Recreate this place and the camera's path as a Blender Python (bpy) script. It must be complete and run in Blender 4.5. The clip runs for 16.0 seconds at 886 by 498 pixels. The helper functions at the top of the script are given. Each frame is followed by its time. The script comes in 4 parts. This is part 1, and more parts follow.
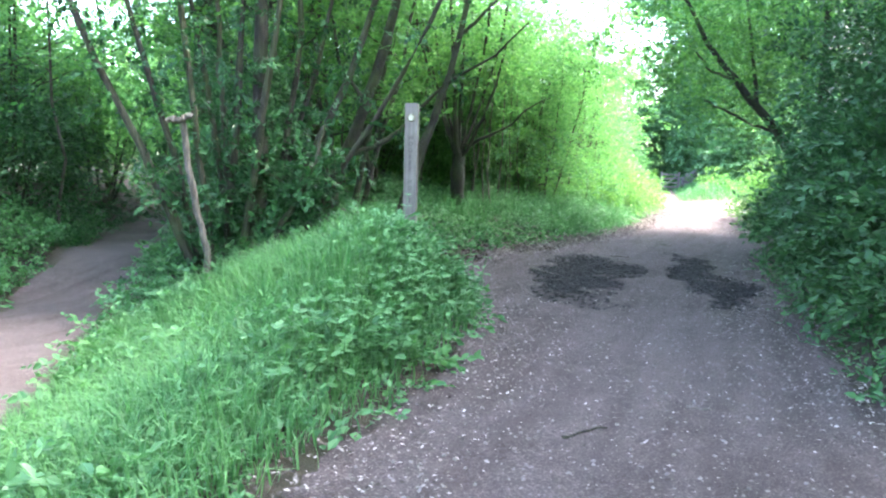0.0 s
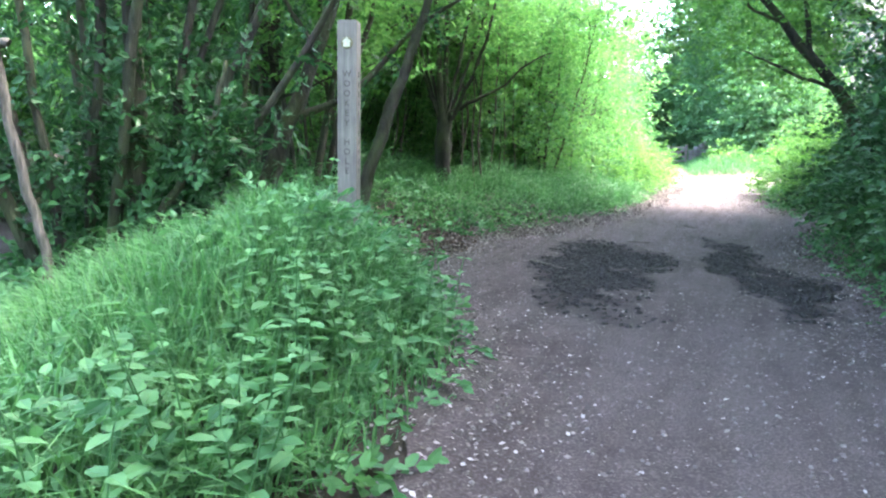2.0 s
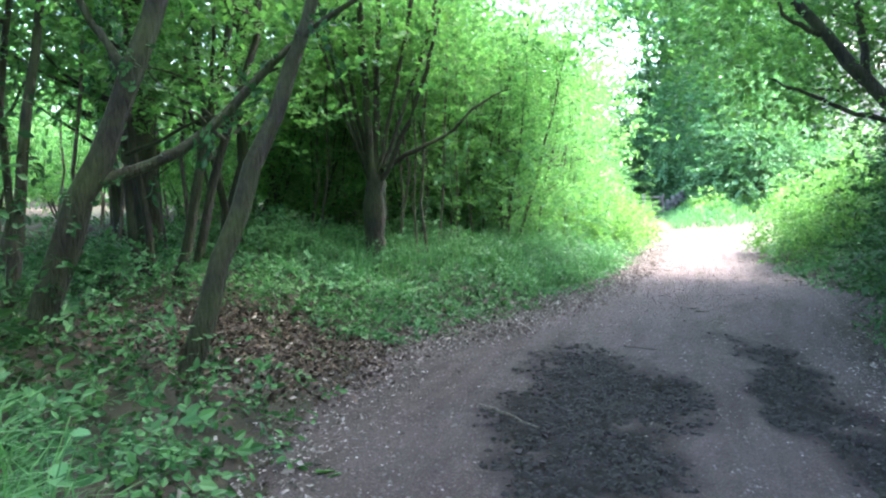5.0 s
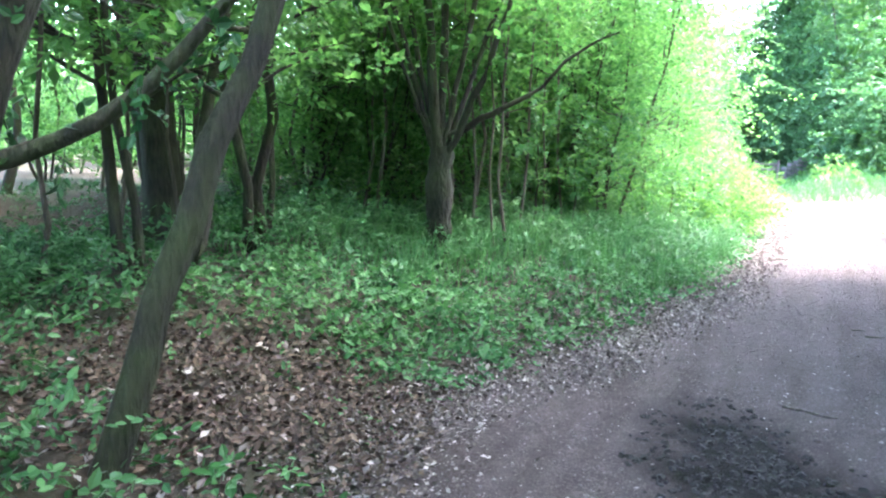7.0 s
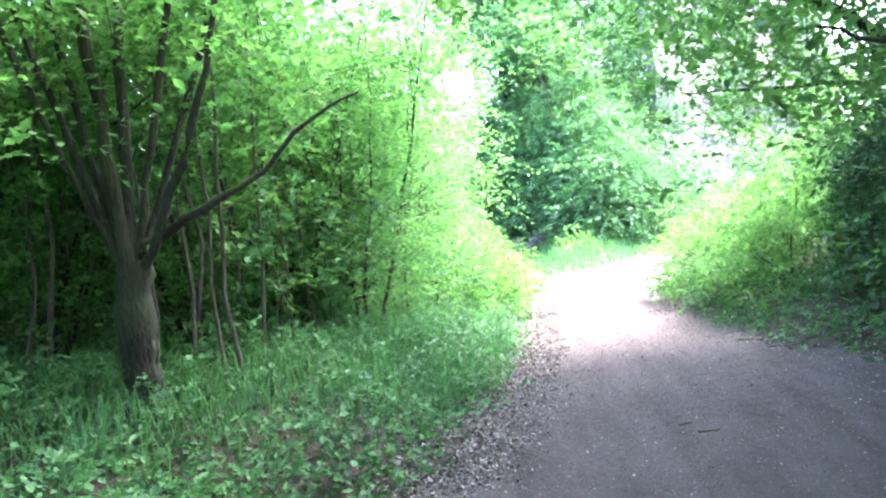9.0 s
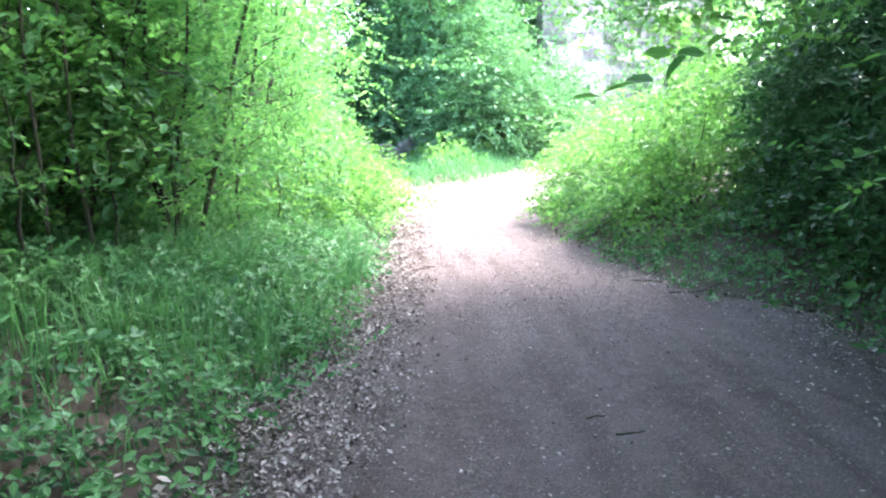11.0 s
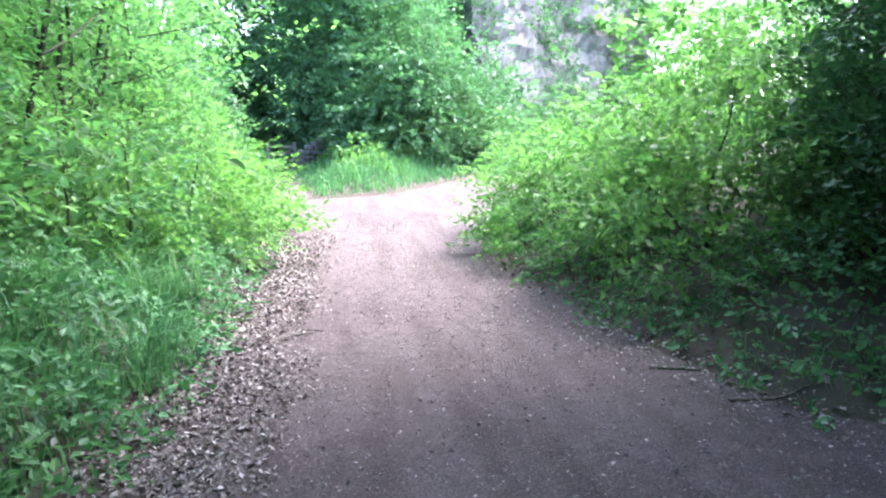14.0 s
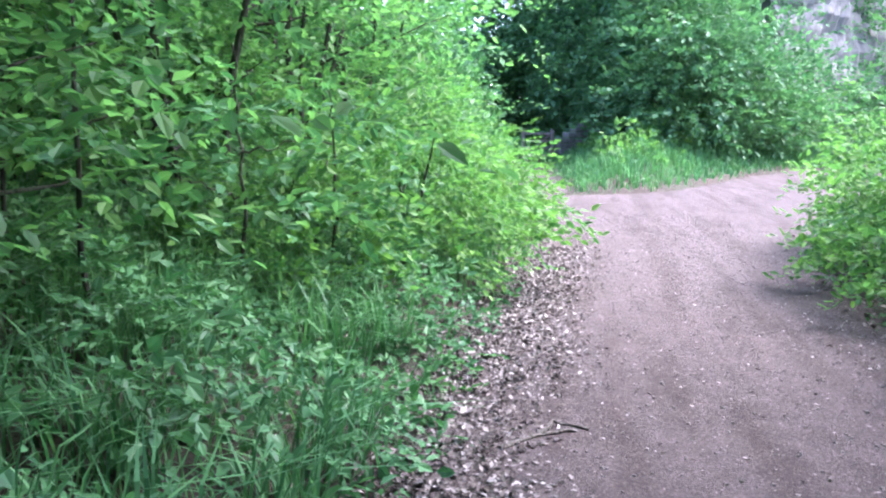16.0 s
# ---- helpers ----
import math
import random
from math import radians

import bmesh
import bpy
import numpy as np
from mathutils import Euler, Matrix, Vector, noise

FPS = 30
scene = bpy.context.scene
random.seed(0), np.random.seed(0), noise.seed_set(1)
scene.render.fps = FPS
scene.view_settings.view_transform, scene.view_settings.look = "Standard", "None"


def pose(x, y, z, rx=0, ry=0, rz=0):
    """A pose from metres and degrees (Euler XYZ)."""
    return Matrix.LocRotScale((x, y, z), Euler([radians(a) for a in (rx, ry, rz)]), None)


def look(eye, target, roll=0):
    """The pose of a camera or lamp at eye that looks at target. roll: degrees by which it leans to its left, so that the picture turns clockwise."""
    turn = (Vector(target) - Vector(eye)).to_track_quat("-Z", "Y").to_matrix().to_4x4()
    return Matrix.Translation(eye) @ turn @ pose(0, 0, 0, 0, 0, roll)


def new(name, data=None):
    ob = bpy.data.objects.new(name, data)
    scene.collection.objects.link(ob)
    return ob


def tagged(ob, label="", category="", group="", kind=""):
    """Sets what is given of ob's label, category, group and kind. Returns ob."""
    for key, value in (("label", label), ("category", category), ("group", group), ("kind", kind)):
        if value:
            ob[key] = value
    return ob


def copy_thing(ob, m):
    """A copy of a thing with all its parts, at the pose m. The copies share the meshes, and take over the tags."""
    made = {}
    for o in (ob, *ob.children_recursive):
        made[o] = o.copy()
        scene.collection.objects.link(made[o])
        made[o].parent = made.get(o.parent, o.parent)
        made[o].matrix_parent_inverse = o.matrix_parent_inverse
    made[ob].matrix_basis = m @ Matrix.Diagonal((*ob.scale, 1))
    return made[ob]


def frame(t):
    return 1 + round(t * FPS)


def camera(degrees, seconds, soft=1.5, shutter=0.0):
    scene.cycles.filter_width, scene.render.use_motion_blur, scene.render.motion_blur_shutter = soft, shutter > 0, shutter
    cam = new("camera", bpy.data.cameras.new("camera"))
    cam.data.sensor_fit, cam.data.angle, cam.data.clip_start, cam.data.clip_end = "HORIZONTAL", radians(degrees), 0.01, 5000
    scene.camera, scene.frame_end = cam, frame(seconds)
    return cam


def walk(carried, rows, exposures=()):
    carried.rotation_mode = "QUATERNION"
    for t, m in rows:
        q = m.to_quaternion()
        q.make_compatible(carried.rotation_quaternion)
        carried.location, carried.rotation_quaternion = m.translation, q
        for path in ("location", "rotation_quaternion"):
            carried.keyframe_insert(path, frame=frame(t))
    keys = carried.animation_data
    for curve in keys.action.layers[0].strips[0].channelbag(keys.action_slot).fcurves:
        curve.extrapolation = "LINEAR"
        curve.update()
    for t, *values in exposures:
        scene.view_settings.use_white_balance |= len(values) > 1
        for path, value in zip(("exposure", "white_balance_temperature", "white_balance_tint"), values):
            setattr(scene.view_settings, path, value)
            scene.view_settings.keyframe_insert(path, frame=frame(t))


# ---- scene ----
cam = camera(62.2, 16.0, soft=2.2)

PATH = [
    (0, (0.063, -0.183, 1.434), (0.282, 1.794, 1.227), 1.4),
    (0.5, (0.196, 0.311, 1.342), (0.421, 2.285, 1.109), -1.5),
    (1, (0.284, 0.915, 1.301), (0.452, 2.881, 0.977), 2.4),
    (1.5, (0.425, 1.557, 1.278), (0.821, 3.497, 0.999), -0.3),
    (2, (0.593, 2.217, 1.298), (0.82, 4.186, 1.031), 1.0),
    (2.5, (0.731, 2.805, 1.331), (0.997, 4.776, 1.113), 0.4),
    (3, (0.919, 3.347, 1.386), (1.258, 5.31, 1.208), -1.4),
    (3.5, (1.075, 3.875, 1.428), (1.398, 5.844, 1.281), 1.2),
    (4, (1.278, 4.391, 1.459), (1.723, 6.339, 1.369), 0.1),
    (4.5, (1.381, 4.901, 1.494), (1.575, 6.887, 1.357), 0.0),
    (5, (1.54, 5.453, 1.535), (1.843, 7.425, 1.401), -0.2),
    (5.2, (1.596, 5.674, 1.548), (1.73, 7.666, 1.429), -1.3),
    (7.3, (1.984, 8.011, 1.764), (2.056, 9.993, 1.51), 0.6),
    (7.5, (2.018, 8.233, 1.768), (2.17, 10.215, 1.552), -2.5),
    (8, (2.1, 8.775, 1.766), (2.257, 10.766, 1.659), 0.7),
    (8.5, (2.228, 9.285, 1.767), (2.75, 11.215, 1.758), -2.5),
    (8.7, (2.294, 9.484, 1.768), (2.934, 11.379, 1.787), -4.6),
    (10.8, (3.392, 11.532, 1.727), (4.354, 13.251, 1.383), -2.4),
    (11, (3.494, 11.759, 1.728), (4.517, 13.452, 1.436), -1.5),
    (11.2, (3.59, 11.993, 1.725), (4.675, 13.655, 1.478), -0.6),
    (11.4, (3.689, 12.214, 1.725), (4.867, 13.807, 1.452), -3.1),
    (11.5, (3.747, 12.319, 1.723), (4.926, 13.913, 1.462), -0.8),
    (12, (4.079, 12.806, 1.667), (5.241, 14.404, 1.359), -3.9),
    (12.5, (4.443, 13.347, 1.616), (5.654, 14.894, 1.245), -1.2),
    (13, (4.847, 13.827, 1.565), (6.125, 15.341, 1.295), 0.7),
    (13.5, (5.257, 14.358, 1.557), (6.453, 15.942, 1.309), -0.2),
    (14, (5.648, 14.879, 1.548), (6.854, 16.452, 1.279), 0.1),
    (14.5, (5.994, 15.419, 1.553), (7.021, 17.116, 1.299), -0.0),
    (15, (6.277, 15.977, 1.552), (7.233, 17.713, 1.287), 0.9),
    (15.5, (6.516, 16.569, 1.543), (7.286, 18.393, 1.257), -2.1),
    (16, (6.69, 17.135, 1.51), (7.304, 19.014, 1.206), 0.9),
]
EXPOSURES = [(0, 4.9, 6550, 15), (2.0, 4.9, 6650, 16), (3.5, 4.8, 6600, 14), (5.0, 4.8, 6550, 14), (7.5, 5.35, 6350, 21), (8.5, 5.25, 6400, 19), (11.0, 4.75, 6450, 17), (14.0, 4.05, 6150, 19), (16.0, 3.55, 5800, 23)]
walk(cam, [(t, look(eye, target, roll)) for t, eye, target, roll in PATH], EXPOSURES)

# ---- world, sun, exposure ----
SUN_ELEV, SUN_AZ = radians(58), radians(95)      # azimuth from +y towards +x
world = bpy.data.worlds.new("world")
scene.world = world
world.use_nodes = True
wn = world.node_tree
sky = wn.nodes.new("ShaderNodeTexSky")
sky.sky_type, sky.sun_disc, sky.sun_elevation, sky.sun_rotation = "NISHITA", False, SUN_ELEV, SUN_AZ
sky.dust_density, sky.air_density = 3.0, 1.0
wn.links.new(sky.outputs[0], wn.nodes["Background"].inputs[0])
wn.nodes["Background"].inputs[1].default_value = 0.15
sun = new("sun", bpy.data.lights.new("sun", "SUN"))
sun.data.energy, sun.data.angle, sun.data.color = 1.45, radians(30), (1.0, 0.97, 0.93)
sd = Vector((math.sin(SUN_AZ) * math.cos(SUN_ELEV), math.cos(SUN_AZ) * math.cos(SUN_ELEV), math.sin(SUN_ELEV)))
sun.matrix_world = look(sd * 60, (0, 0, 0))


# ---- materials ----
def nodes(name):
    m = bpy.data.materials.new(name)
    m.use_nodes = True
    return m, m.node_tree, m.node_tree.nodes["Principled BSDF"]


def noise_node(nt, scale, detail=6, rough=0.6, coord="Object"):
    tc, n = nt.nodes.new("ShaderNodeTexCoord"), nt.nodes.new("ShaderNodeTexNoise")
    n.inputs["Scale"].default_value, n.inputs["Detail"].default_value, n.inputs["Roughness"].default_value = scale, detail, rough
    nt.links.new(tc.outputs[coord], n.inputs["Vector"])
    return n


def ramp(nt, src, stops):
    r = nt.nodes.new("ShaderNodeValToRGB")
    while len(r.color_ramp.elements) < len(stops):
        r.color_ramp.elements.new(0.5)
    for e, (p, c) in zip(r.color_ramp.elements, stops):
        e.position, e.color = p, (*c, 1)
    nt.links.new(src, r.inputs[0])
    return r.outputs[0]


def mix(nt, fac, a, b, how="MIX"):
    m = nt.nodes.new("ShaderNodeMix")
    m.data_type, m.blend_type = "RGBA", how
    for sock, v in ((m.inputs[0], fac), (m.inputs[6], a), (m.inputs[7], b)):
        if isinstance(v, (int, float)):
            sock.default_value = v
        elif isinstance(v, tuple):
            sock.default_value = (*v, 1)
        else:
            nt.links.new(v, sock)
    return m.outputs[2]


def bump(nt, bsdf, height, strength, dist=0.02):
    b = nt.nodes.new("ShaderNodeBump")
    b.inputs["Strength"].default_value, b.inputs["Distance"].default_value = strength, dist
    nt.links.new(height, b.inputs["Height"])
    nt.links.new(b.outputs[0], bsdf.inputs["Normal"])


def leaf_mat(name, dark, light, trans=0.45, gloss=0.45, patch=0.6):
    """Thin leaf: diffuse with light coming through it; each leaf has its own hue, and patches of the plant differ."""
    m, nt, bsdf = nodes(name)
    geo = nt.nodes.new("ShaderNodeNewGeometry")
    c = ramp(nt, geo.outputs["Random Per Island"], [(0, dark), (0.55, tuple((a + b) / 2 for a, b in zip(dark, light))), (1, light)])
    big = noise_node(nt, patch, 3)
    c2 = mix(nt, ramp(nt, big.outputs[0], [(0.35, (0, 0, 0)), (0.65, (1, 1, 1))]), c, mix(nt, 1.0, c, (1.15, 1.08, 0.88), "MULTIPLY"))
    nt.links.new(c2, bsdf.inputs["Base Color"])
    bsdf.inputs["Roughness"].default_value = gloss
    bsdf.inputs["Specular IOR Level"].default_value = 0.14
    tr, ms = nt.nodes.new("ShaderNodeBsdfTranslucent"), nt.nodes.new("ShaderNodeMixShader")
    nt.links.new(mix(nt, 1.0, c2, (1.0, 1.25, 0.8), "MULTIPLY"), tr.inputs[0])
    ms.inputs[0].default_value = trans
    nt.links.new(bsdf.outputs[0], ms.inputs[1])
    nt.links.new(tr.outputs[0], ms.inputs[2])
    nt.links.new(ms.outputs[0], nt.nodes["Material Output"].inputs[0])
    return m


def bark_mat(name, dark, light, moss=0.35):
    m, nt, bsdf = nodes(name)
    tc, mp = nt.nodes.new("ShaderNodeTexCoord"), nt.nodes.new("ShaderNodeMapping")
    mp.inputs["Scale"].default_value = (1, 1, 0.22)
    nt.links.new(tc.outputs["Object"], mp.inputs[0])
    n = nt.nodes.new("ShaderNodeTexNoise")
    n.inputs["Scale"].default_value, n.inputs["Detail"].default_value = 38, 8
    nt.links.new(mp.outputs[0], n.inputs["Vector"])
    c = ramp(nt, n.outputs[0], [(0.3, dark), (0.7, light)])
    ms = noise_node(nt, 2.3, 5)
    fac = ramp(nt, ms.outputs[0], [(0.62 - moss * 0.4, (0, 0, 0)), (0.8, (0.8, 0.8, 0.8))])
    nt.links.new(mix(nt, fac, c, (0.05, 0.075, 0.02)), bsdf.inputs["Base Color"])
    bsdf.inputs["Roughness"].default_value = 0.9
    bump(nt, bsdf, n.outputs[0], 1.0, 0.035)
    return m


def earth_mat():
    m, nt, bsdf = nodes("woodland_earth")
    a, b, f = noise_node(nt, 0.5, 4), noise_node(nt, 9, 8, 0.7), noise_node(nt, 60, 6, 0.7)
    c = ramp(nt, b.outputs[0], [(0.3, (0.016, 0.011, 0.008)), (0.52, (0.038, 0.026, 0.018)), (0.75, (0.075, 0.054, 0.037))])
    c = mix(nt, ramp(nt, a.outputs[0], [(0.4, (0, 0, 0)), (0.62, (0.65, 0.65, 0.65))]), c, (0.022, 0.032, 0.011))
    nt.links.new(c, bsdf.inputs["Base Color"])
    bsdf.inputs["Roughness"].default_value = 0.95
    bump(nt, bsdf, f.outputs[0], 0.9, 0.03)
    return m


def track_mat():
    """Trodden earth with grit; a mud attribute on the mesh turns it into dark wet mud."""
    m, nt, bsdf = nodes("trodden_earth")
    big, mid, fine = noise_node(nt, 0.55, 4), noise_node(nt, 5, 8, 0.7), noise_node(nt, 70, 6, 0.75)
    c = ramp(nt, mid.outputs[0], [(0.3, (0.038, 0.03, 0.0292)), (0.52, (0.07, 0.056, 0.0548)), (0.72, (0.12, 0.098, 0.097))])
    c = mix(nt, ramp(nt, big.outputs[0], [(0.38, (0, 0, 0)), (0.66, (0.8, 0.8, 0.8))]), c, (0.098, 0.08, 0.079))
    c = mix(nt, 0.42, c, ramp(nt, fine.outputs[0], [(0.3, (0.012, 0.01, 0.01)), (0.5, (0.058, 0.047, 0.047)), (0.64, (0.23, 0.195, 0.19))]))
    tc = nt.nodes.new("ShaderNodeTexCoord")
    mp, streak = nt.nodes.new("ShaderNodeMapping"), nt.nodes.new("ShaderNodeTexNoise")
    mp.inputs["Rotation"].default_value, mp.inputs["Scale"].default_value = (0, 0, radians(-28)), (0.4, 3.2, 1)
    mp.vector_type = "TEXTURE"
    streak.inputs["Scale"].default_value, streak.inputs["Detail"].default_value = 1.6, 5
    nt.links.new(tc.outputs["Object"], mp.inputs[0])
    nt.links.new(mp.outputs[0], streak.inputs["Vector"])
    c = mix(nt, ramp(nt, streak.outputs[0], [(0.36, (0.6,) * 3), (0.56, (0, 0, 0))]), c, mix(nt, 1.0, c, (0.6, 0.57, 0.55), "MULTIPLY"))
    vor = nt.nodes.new("ShaderNodeTexVoronoi")
    vor.inputs["Scale"].default_value = 26
    nt.links.new(tc.outputs["Object"], vor.inputs["Vector"])
    chips = ramp(nt, vor.outputs["Distance"], [(0.1, (1, 1, 1)), (0.17, (0, 0, 0))])
    rnd = ramp(nt, vor.outputs["Color"], [(0.62, (0, 0, 0)), (0.66, (0.75, 0.75, 0.75))])
    c = mix(nt, mix(nt, 1.0, chips, rnd, "MULTIPLY"), c, (0.3, 0.27, 0.25))
    at = nt.nodes.new("ShaderNodeAttribute")
    at.attribute_name = "mud"
    wet = ramp(nt, at.outputs["Fac"], [(0.06, (0, 0, 0)), (0.5, (1, 1, 1))])
    mudc = ramp(nt, mid.outputs[0], [(0.35, (0.003, 0.0027, 0.003)), (0.7, (0.017, 0.0145, 0.015))])
    nt.links.new(mix(nt, wet, c, mudc), bsdf.inputs["Base Color"])
    nt.links.new(ramp(nt, at.outputs["Fac"], [(0.3, (0.95,) * 3), (0.7, (0.8,) * 3)]), bsdf.inputs["Roughness"])
    bsdf.inputs["Specular IOR Level"].default_value = 0.12
    bump(nt, bsdf, mix(nt, 0.5, fine.outputs[0], mid.outputs[0]), 1.0, 0.03)
    return m


def plain_mat(name, dark, light, scale=12, rough=0.9, bumps=0.5, stretch=None, metal=0.0):
    m, nt, bsdf = nodes(name)
    n = noise_node(nt, scale, 8, 0.65)
    if stretch:
        mp = nt.nodes.new("ShaderNodeMapping")
        mp.inputs["Scale"].default_value = stretch
        nt.links.new(nt.nodes["Texture Coordinate"].outputs["Object"], mp.inputs[0])
        nt.links.new(mp.outputs[0], n.inputs["Vector"])
    big = noise_node(nt, scale * 0.13, 4)
    c = ramp(nt, n.outputs[0], [(0.32, dark), (0.68, light)])
    c = mix(nt, ramp(nt, big.outputs[0], [(0.4, (0, 0, 0)), (0.7, (0.5, 0.5, 0.5))]), c, tuple(0.6 * v for v in dark))
    nt.links.new(c, bsdf.inputs["Base Color"])
    bsdf.inputs["Roughness"].default_value, bsdf.inputs["Metallic"].default_value = rough, metal
    bump(nt, bsdf, n.outputs[0], bumps, 0.01)
    return m


M_TRACK, M_EARTH = track_mat(), earth_mat()
M_GRASS = leaf_mat("grass_blade", (0.038, 0.115, 0.055), (0.105, 0.245, 0.11), 0.4, 0.4)
M_HERB = leaf_mat("herb_leaf", (0.034, 0.105, 0.052), (0.095, 0.225, 0.105), 0.35, 0.35)
M_IVY = leaf_mat("ivy_leaf", (0.014, 0.048, 0.024), (0.04, 0.12, 0.05), 0.2, 0.3)
M_LEAF = leaf_mat("tree_leaf", (0.042, 0.12, 0.05), (0.125, 0.26, 0.095), 0.58, 0.4)
M_YEW = leaf_mat("dark_evergreen_leaf", (0.02, 0.062, 0.032), (0.055, 0.135, 0.06), 0.3, 0.4)
M_BUSH = leaf_mat("bush_leaf", (0.046, 0.13, 0.048), (0.14, 0.28, 0.085), 0.45, 0.4)
def litter_mat(name, stops):
    """Dry leaf scraps, each with its own tone from the stops."""
    m, nt, bsdf = nodes(name)
    geo = nt.nodes.new("ShaderNodeNewGeometry")
    c = ramp(nt, geo.outputs["Random Per Island"], stops)
    n = noise_node(nt, 60, 5)
    nt.links.new(mix(nt, 0.4, c, mix(nt, 1.0, c, n.outputs[0], "MULTIPLY")), bsdf.inputs["Base Color"])
    bsdf.inputs["Roughness"].default_value = 0.85
    bump(nt, bsdf, n.outputs[0], 0.5, 0.004)
    return m


M_LITTER = litter_mat("dead_leaf", [(0, (0.025, 0.018, 0.015)), (0.35, (0.09, 0.072, 0.064)), (0.7, (0.17, 0.145, 0.138)), (1, (0.42, 0.375, 0.36))])
M_BROWN = litter_mat("brown_dead_leaf", [(0, (0.016, 0.009, 0.006)), (0.5, (0.05, 0.03, 0.021)), (0.9, (0.1, 0.066, 0.045)), (1, (0.22, 0.17, 0.13))])
M_NETTLE = leaf_mat("nettle_leaf", (0.05, 0.14, 0.065), (0.11, 0.25, 0.12), 0.4, 0.4)
M_FAR = leaf_mat("far_bush_leaf", (0.036, 0.105, 0.056), (0.105, 0.225, 0.11), 0.4, 0.45)
M_PEBBLE = plain_mat("pale_grit", (0.06, 0.05, 0.048), (0.22, 0.2, 0.19), 40)
M_MUD = plain_mat("black_mud", (0.004, 0.0036, 0.004), (0.016, 0.014, 0.015), 25, 0.85, 0.8)
M_BARK = bark_mat("bark", (0.003, 0.0026, 0.002), (0.026, 0.022, 0.016), 0.55)
M_POLE = bark_mat("sapling_bark", (0.03, 0.026, 0.02), (0.095, 0.083, 0.066), 0.15)
M_PALE = bark_mat("pale_dead_wood", (0.04, 0.034, 0.029), (0.13, 0.115, 0.1), 0.0)
M_POST = plain_mat("weathered_oak", (0.1, 0.09, 0.082), (0.2, 0.182, 0.168), 40, 0.85, 0.5, (1, 1, 0.06))
M_INK = plain_mat("cut_letter", (0.04, 0.035, 0.031), (0.085, 0.075, 0.068), 60)
M_WHITE = plain_mat("white_plastic", (0.34, 0.33, 0.24), (0.6, 0.59, 0.5), 30, 0.5, 0.1)
M_YELLOW = plain_mat("yellow_paint", (0.07, 0.062, 0.025), (0.16, 0.14, 0.06), 30, 0.5, 0.1)
M_ROCK = plain_mat("limestone", (0.075, 0.072, 0.07), (0.21, 0.2, 0.195), 3.0, 0.9, 1.0)


# ---- plan ----
LEFT_EDGE = [(-1.6, -9), (-1.2, -3), (-0.8, 1.0), (-0.3, 3.0), (0.1, 3.7), (0.6, 4.7), (1.1, 6.0), (1.25, 8.2), (1.15, 9.4), (1.35, 10.5),
             (1.75, 12.4), (2.6, 13.4), (3.6, 14.4), (4.5, 15.4), (5.1, 16.4), (6.0, 17.5), (7.1, 19.4), (8.2, 21.3), (9.5, 23.6),
             (11.0, 26.4), (12.0, 28.5), (13.2, 33.0), (15.6, 39.0)]
FAR_EDGE = [(17.0, 39.0), (14.6, 33.0), (13.4, 29.8), (15.2, 29.7), (17.4, 30.8), (20.0, 32.4), (29.0, 36.8)]
RIGHT_EDGE = [(31.0, 33.0), (25.0, 30.5), (19.0, 27.8), (15.1, 25.6), (13.4, 23.9), (11.6, 21.2), (11.0, 19.6), (10.3, 18.2), (10.0, 17.0), (10.1, 15.8),
              (9.3, 14.7), (8.1, 13.4), (6.9, 11.9), (5.6, 9.0), (4.3, 6.3), (3.5, 4.1), (3.1, 2.0), (2.9, -1.0), (2.6, -9)]
SIDE_PATH = [(-2.4, -3.0), (-2.6, 1.5), (-2.85, 4.5), (-3.2, 6.8), (-3.5, 9.5), (-3.8, 12.5), (-4.2, 16.0), (-4.0, 20.0)]
POLY = np.array(LEFT_EDGE + FAR_EDGE + RIGHT_EDGE, float)


def near_line(p, line):
    """Distance of points p (n, 2) to an open line."""
    line = np.asarray(line, float)
    best = np.full(len(p), 1e9)
    for a, b in zip(line[:-1], line[1:]):
        ab = b - a
        u = np.clip(((p - a) @ ab) / (ab @ ab), 0, 1)
        best = np.minimum(best, np.hypot(*(p - a - u[:, None] * ab).T))
    return best


def edge_distance(p):
    """How far points lie outside the track (negative: on it)."""
    best = near_line(p, np.vstack([POLY, POLY[:1]]))
    inside = np.zeros(len(p), bool)
    for a, b in zip(POLY, np.roll(POLY, -1, 0)):
        with np.errstate(divide="ignore", invalid="ignore"):
            cross = (b[0] - a[0]) * (p[:, 1] - a[1]) / (b[1] - a[1]) + a[0]
        inside ^= ((a[1] > p[:, 1]) != (b[1] > p[:, 1])) & (p[:, 0] < cross)
    return np.where(inside, -best, best)


def waves(x, y, f, s=0.0):
    """Smooth uneven waves between about -1 and 1."""
    return (np.sin(x * f + 1.3 * np.sin(y * f * 0.7 + s) + s) + np.sin(y * f * 1.31 + 1.7 * np.sin(x * f * 0.83 + 2 * s) + 2.1 * s)) / 2


def smooth(a, b, v):
    u = np.clip((v - a) / (b - a), 0, 1)
    return u * u * (3 - 2 * u)


def left_of(x, y):
    """True on the side of the post and the wood."""
    return np.where(y < 8, x < 1.0 + 0.15 * y, (x - 2.2) * 0.86 - (y - 8.0) * 0.5 < 0)


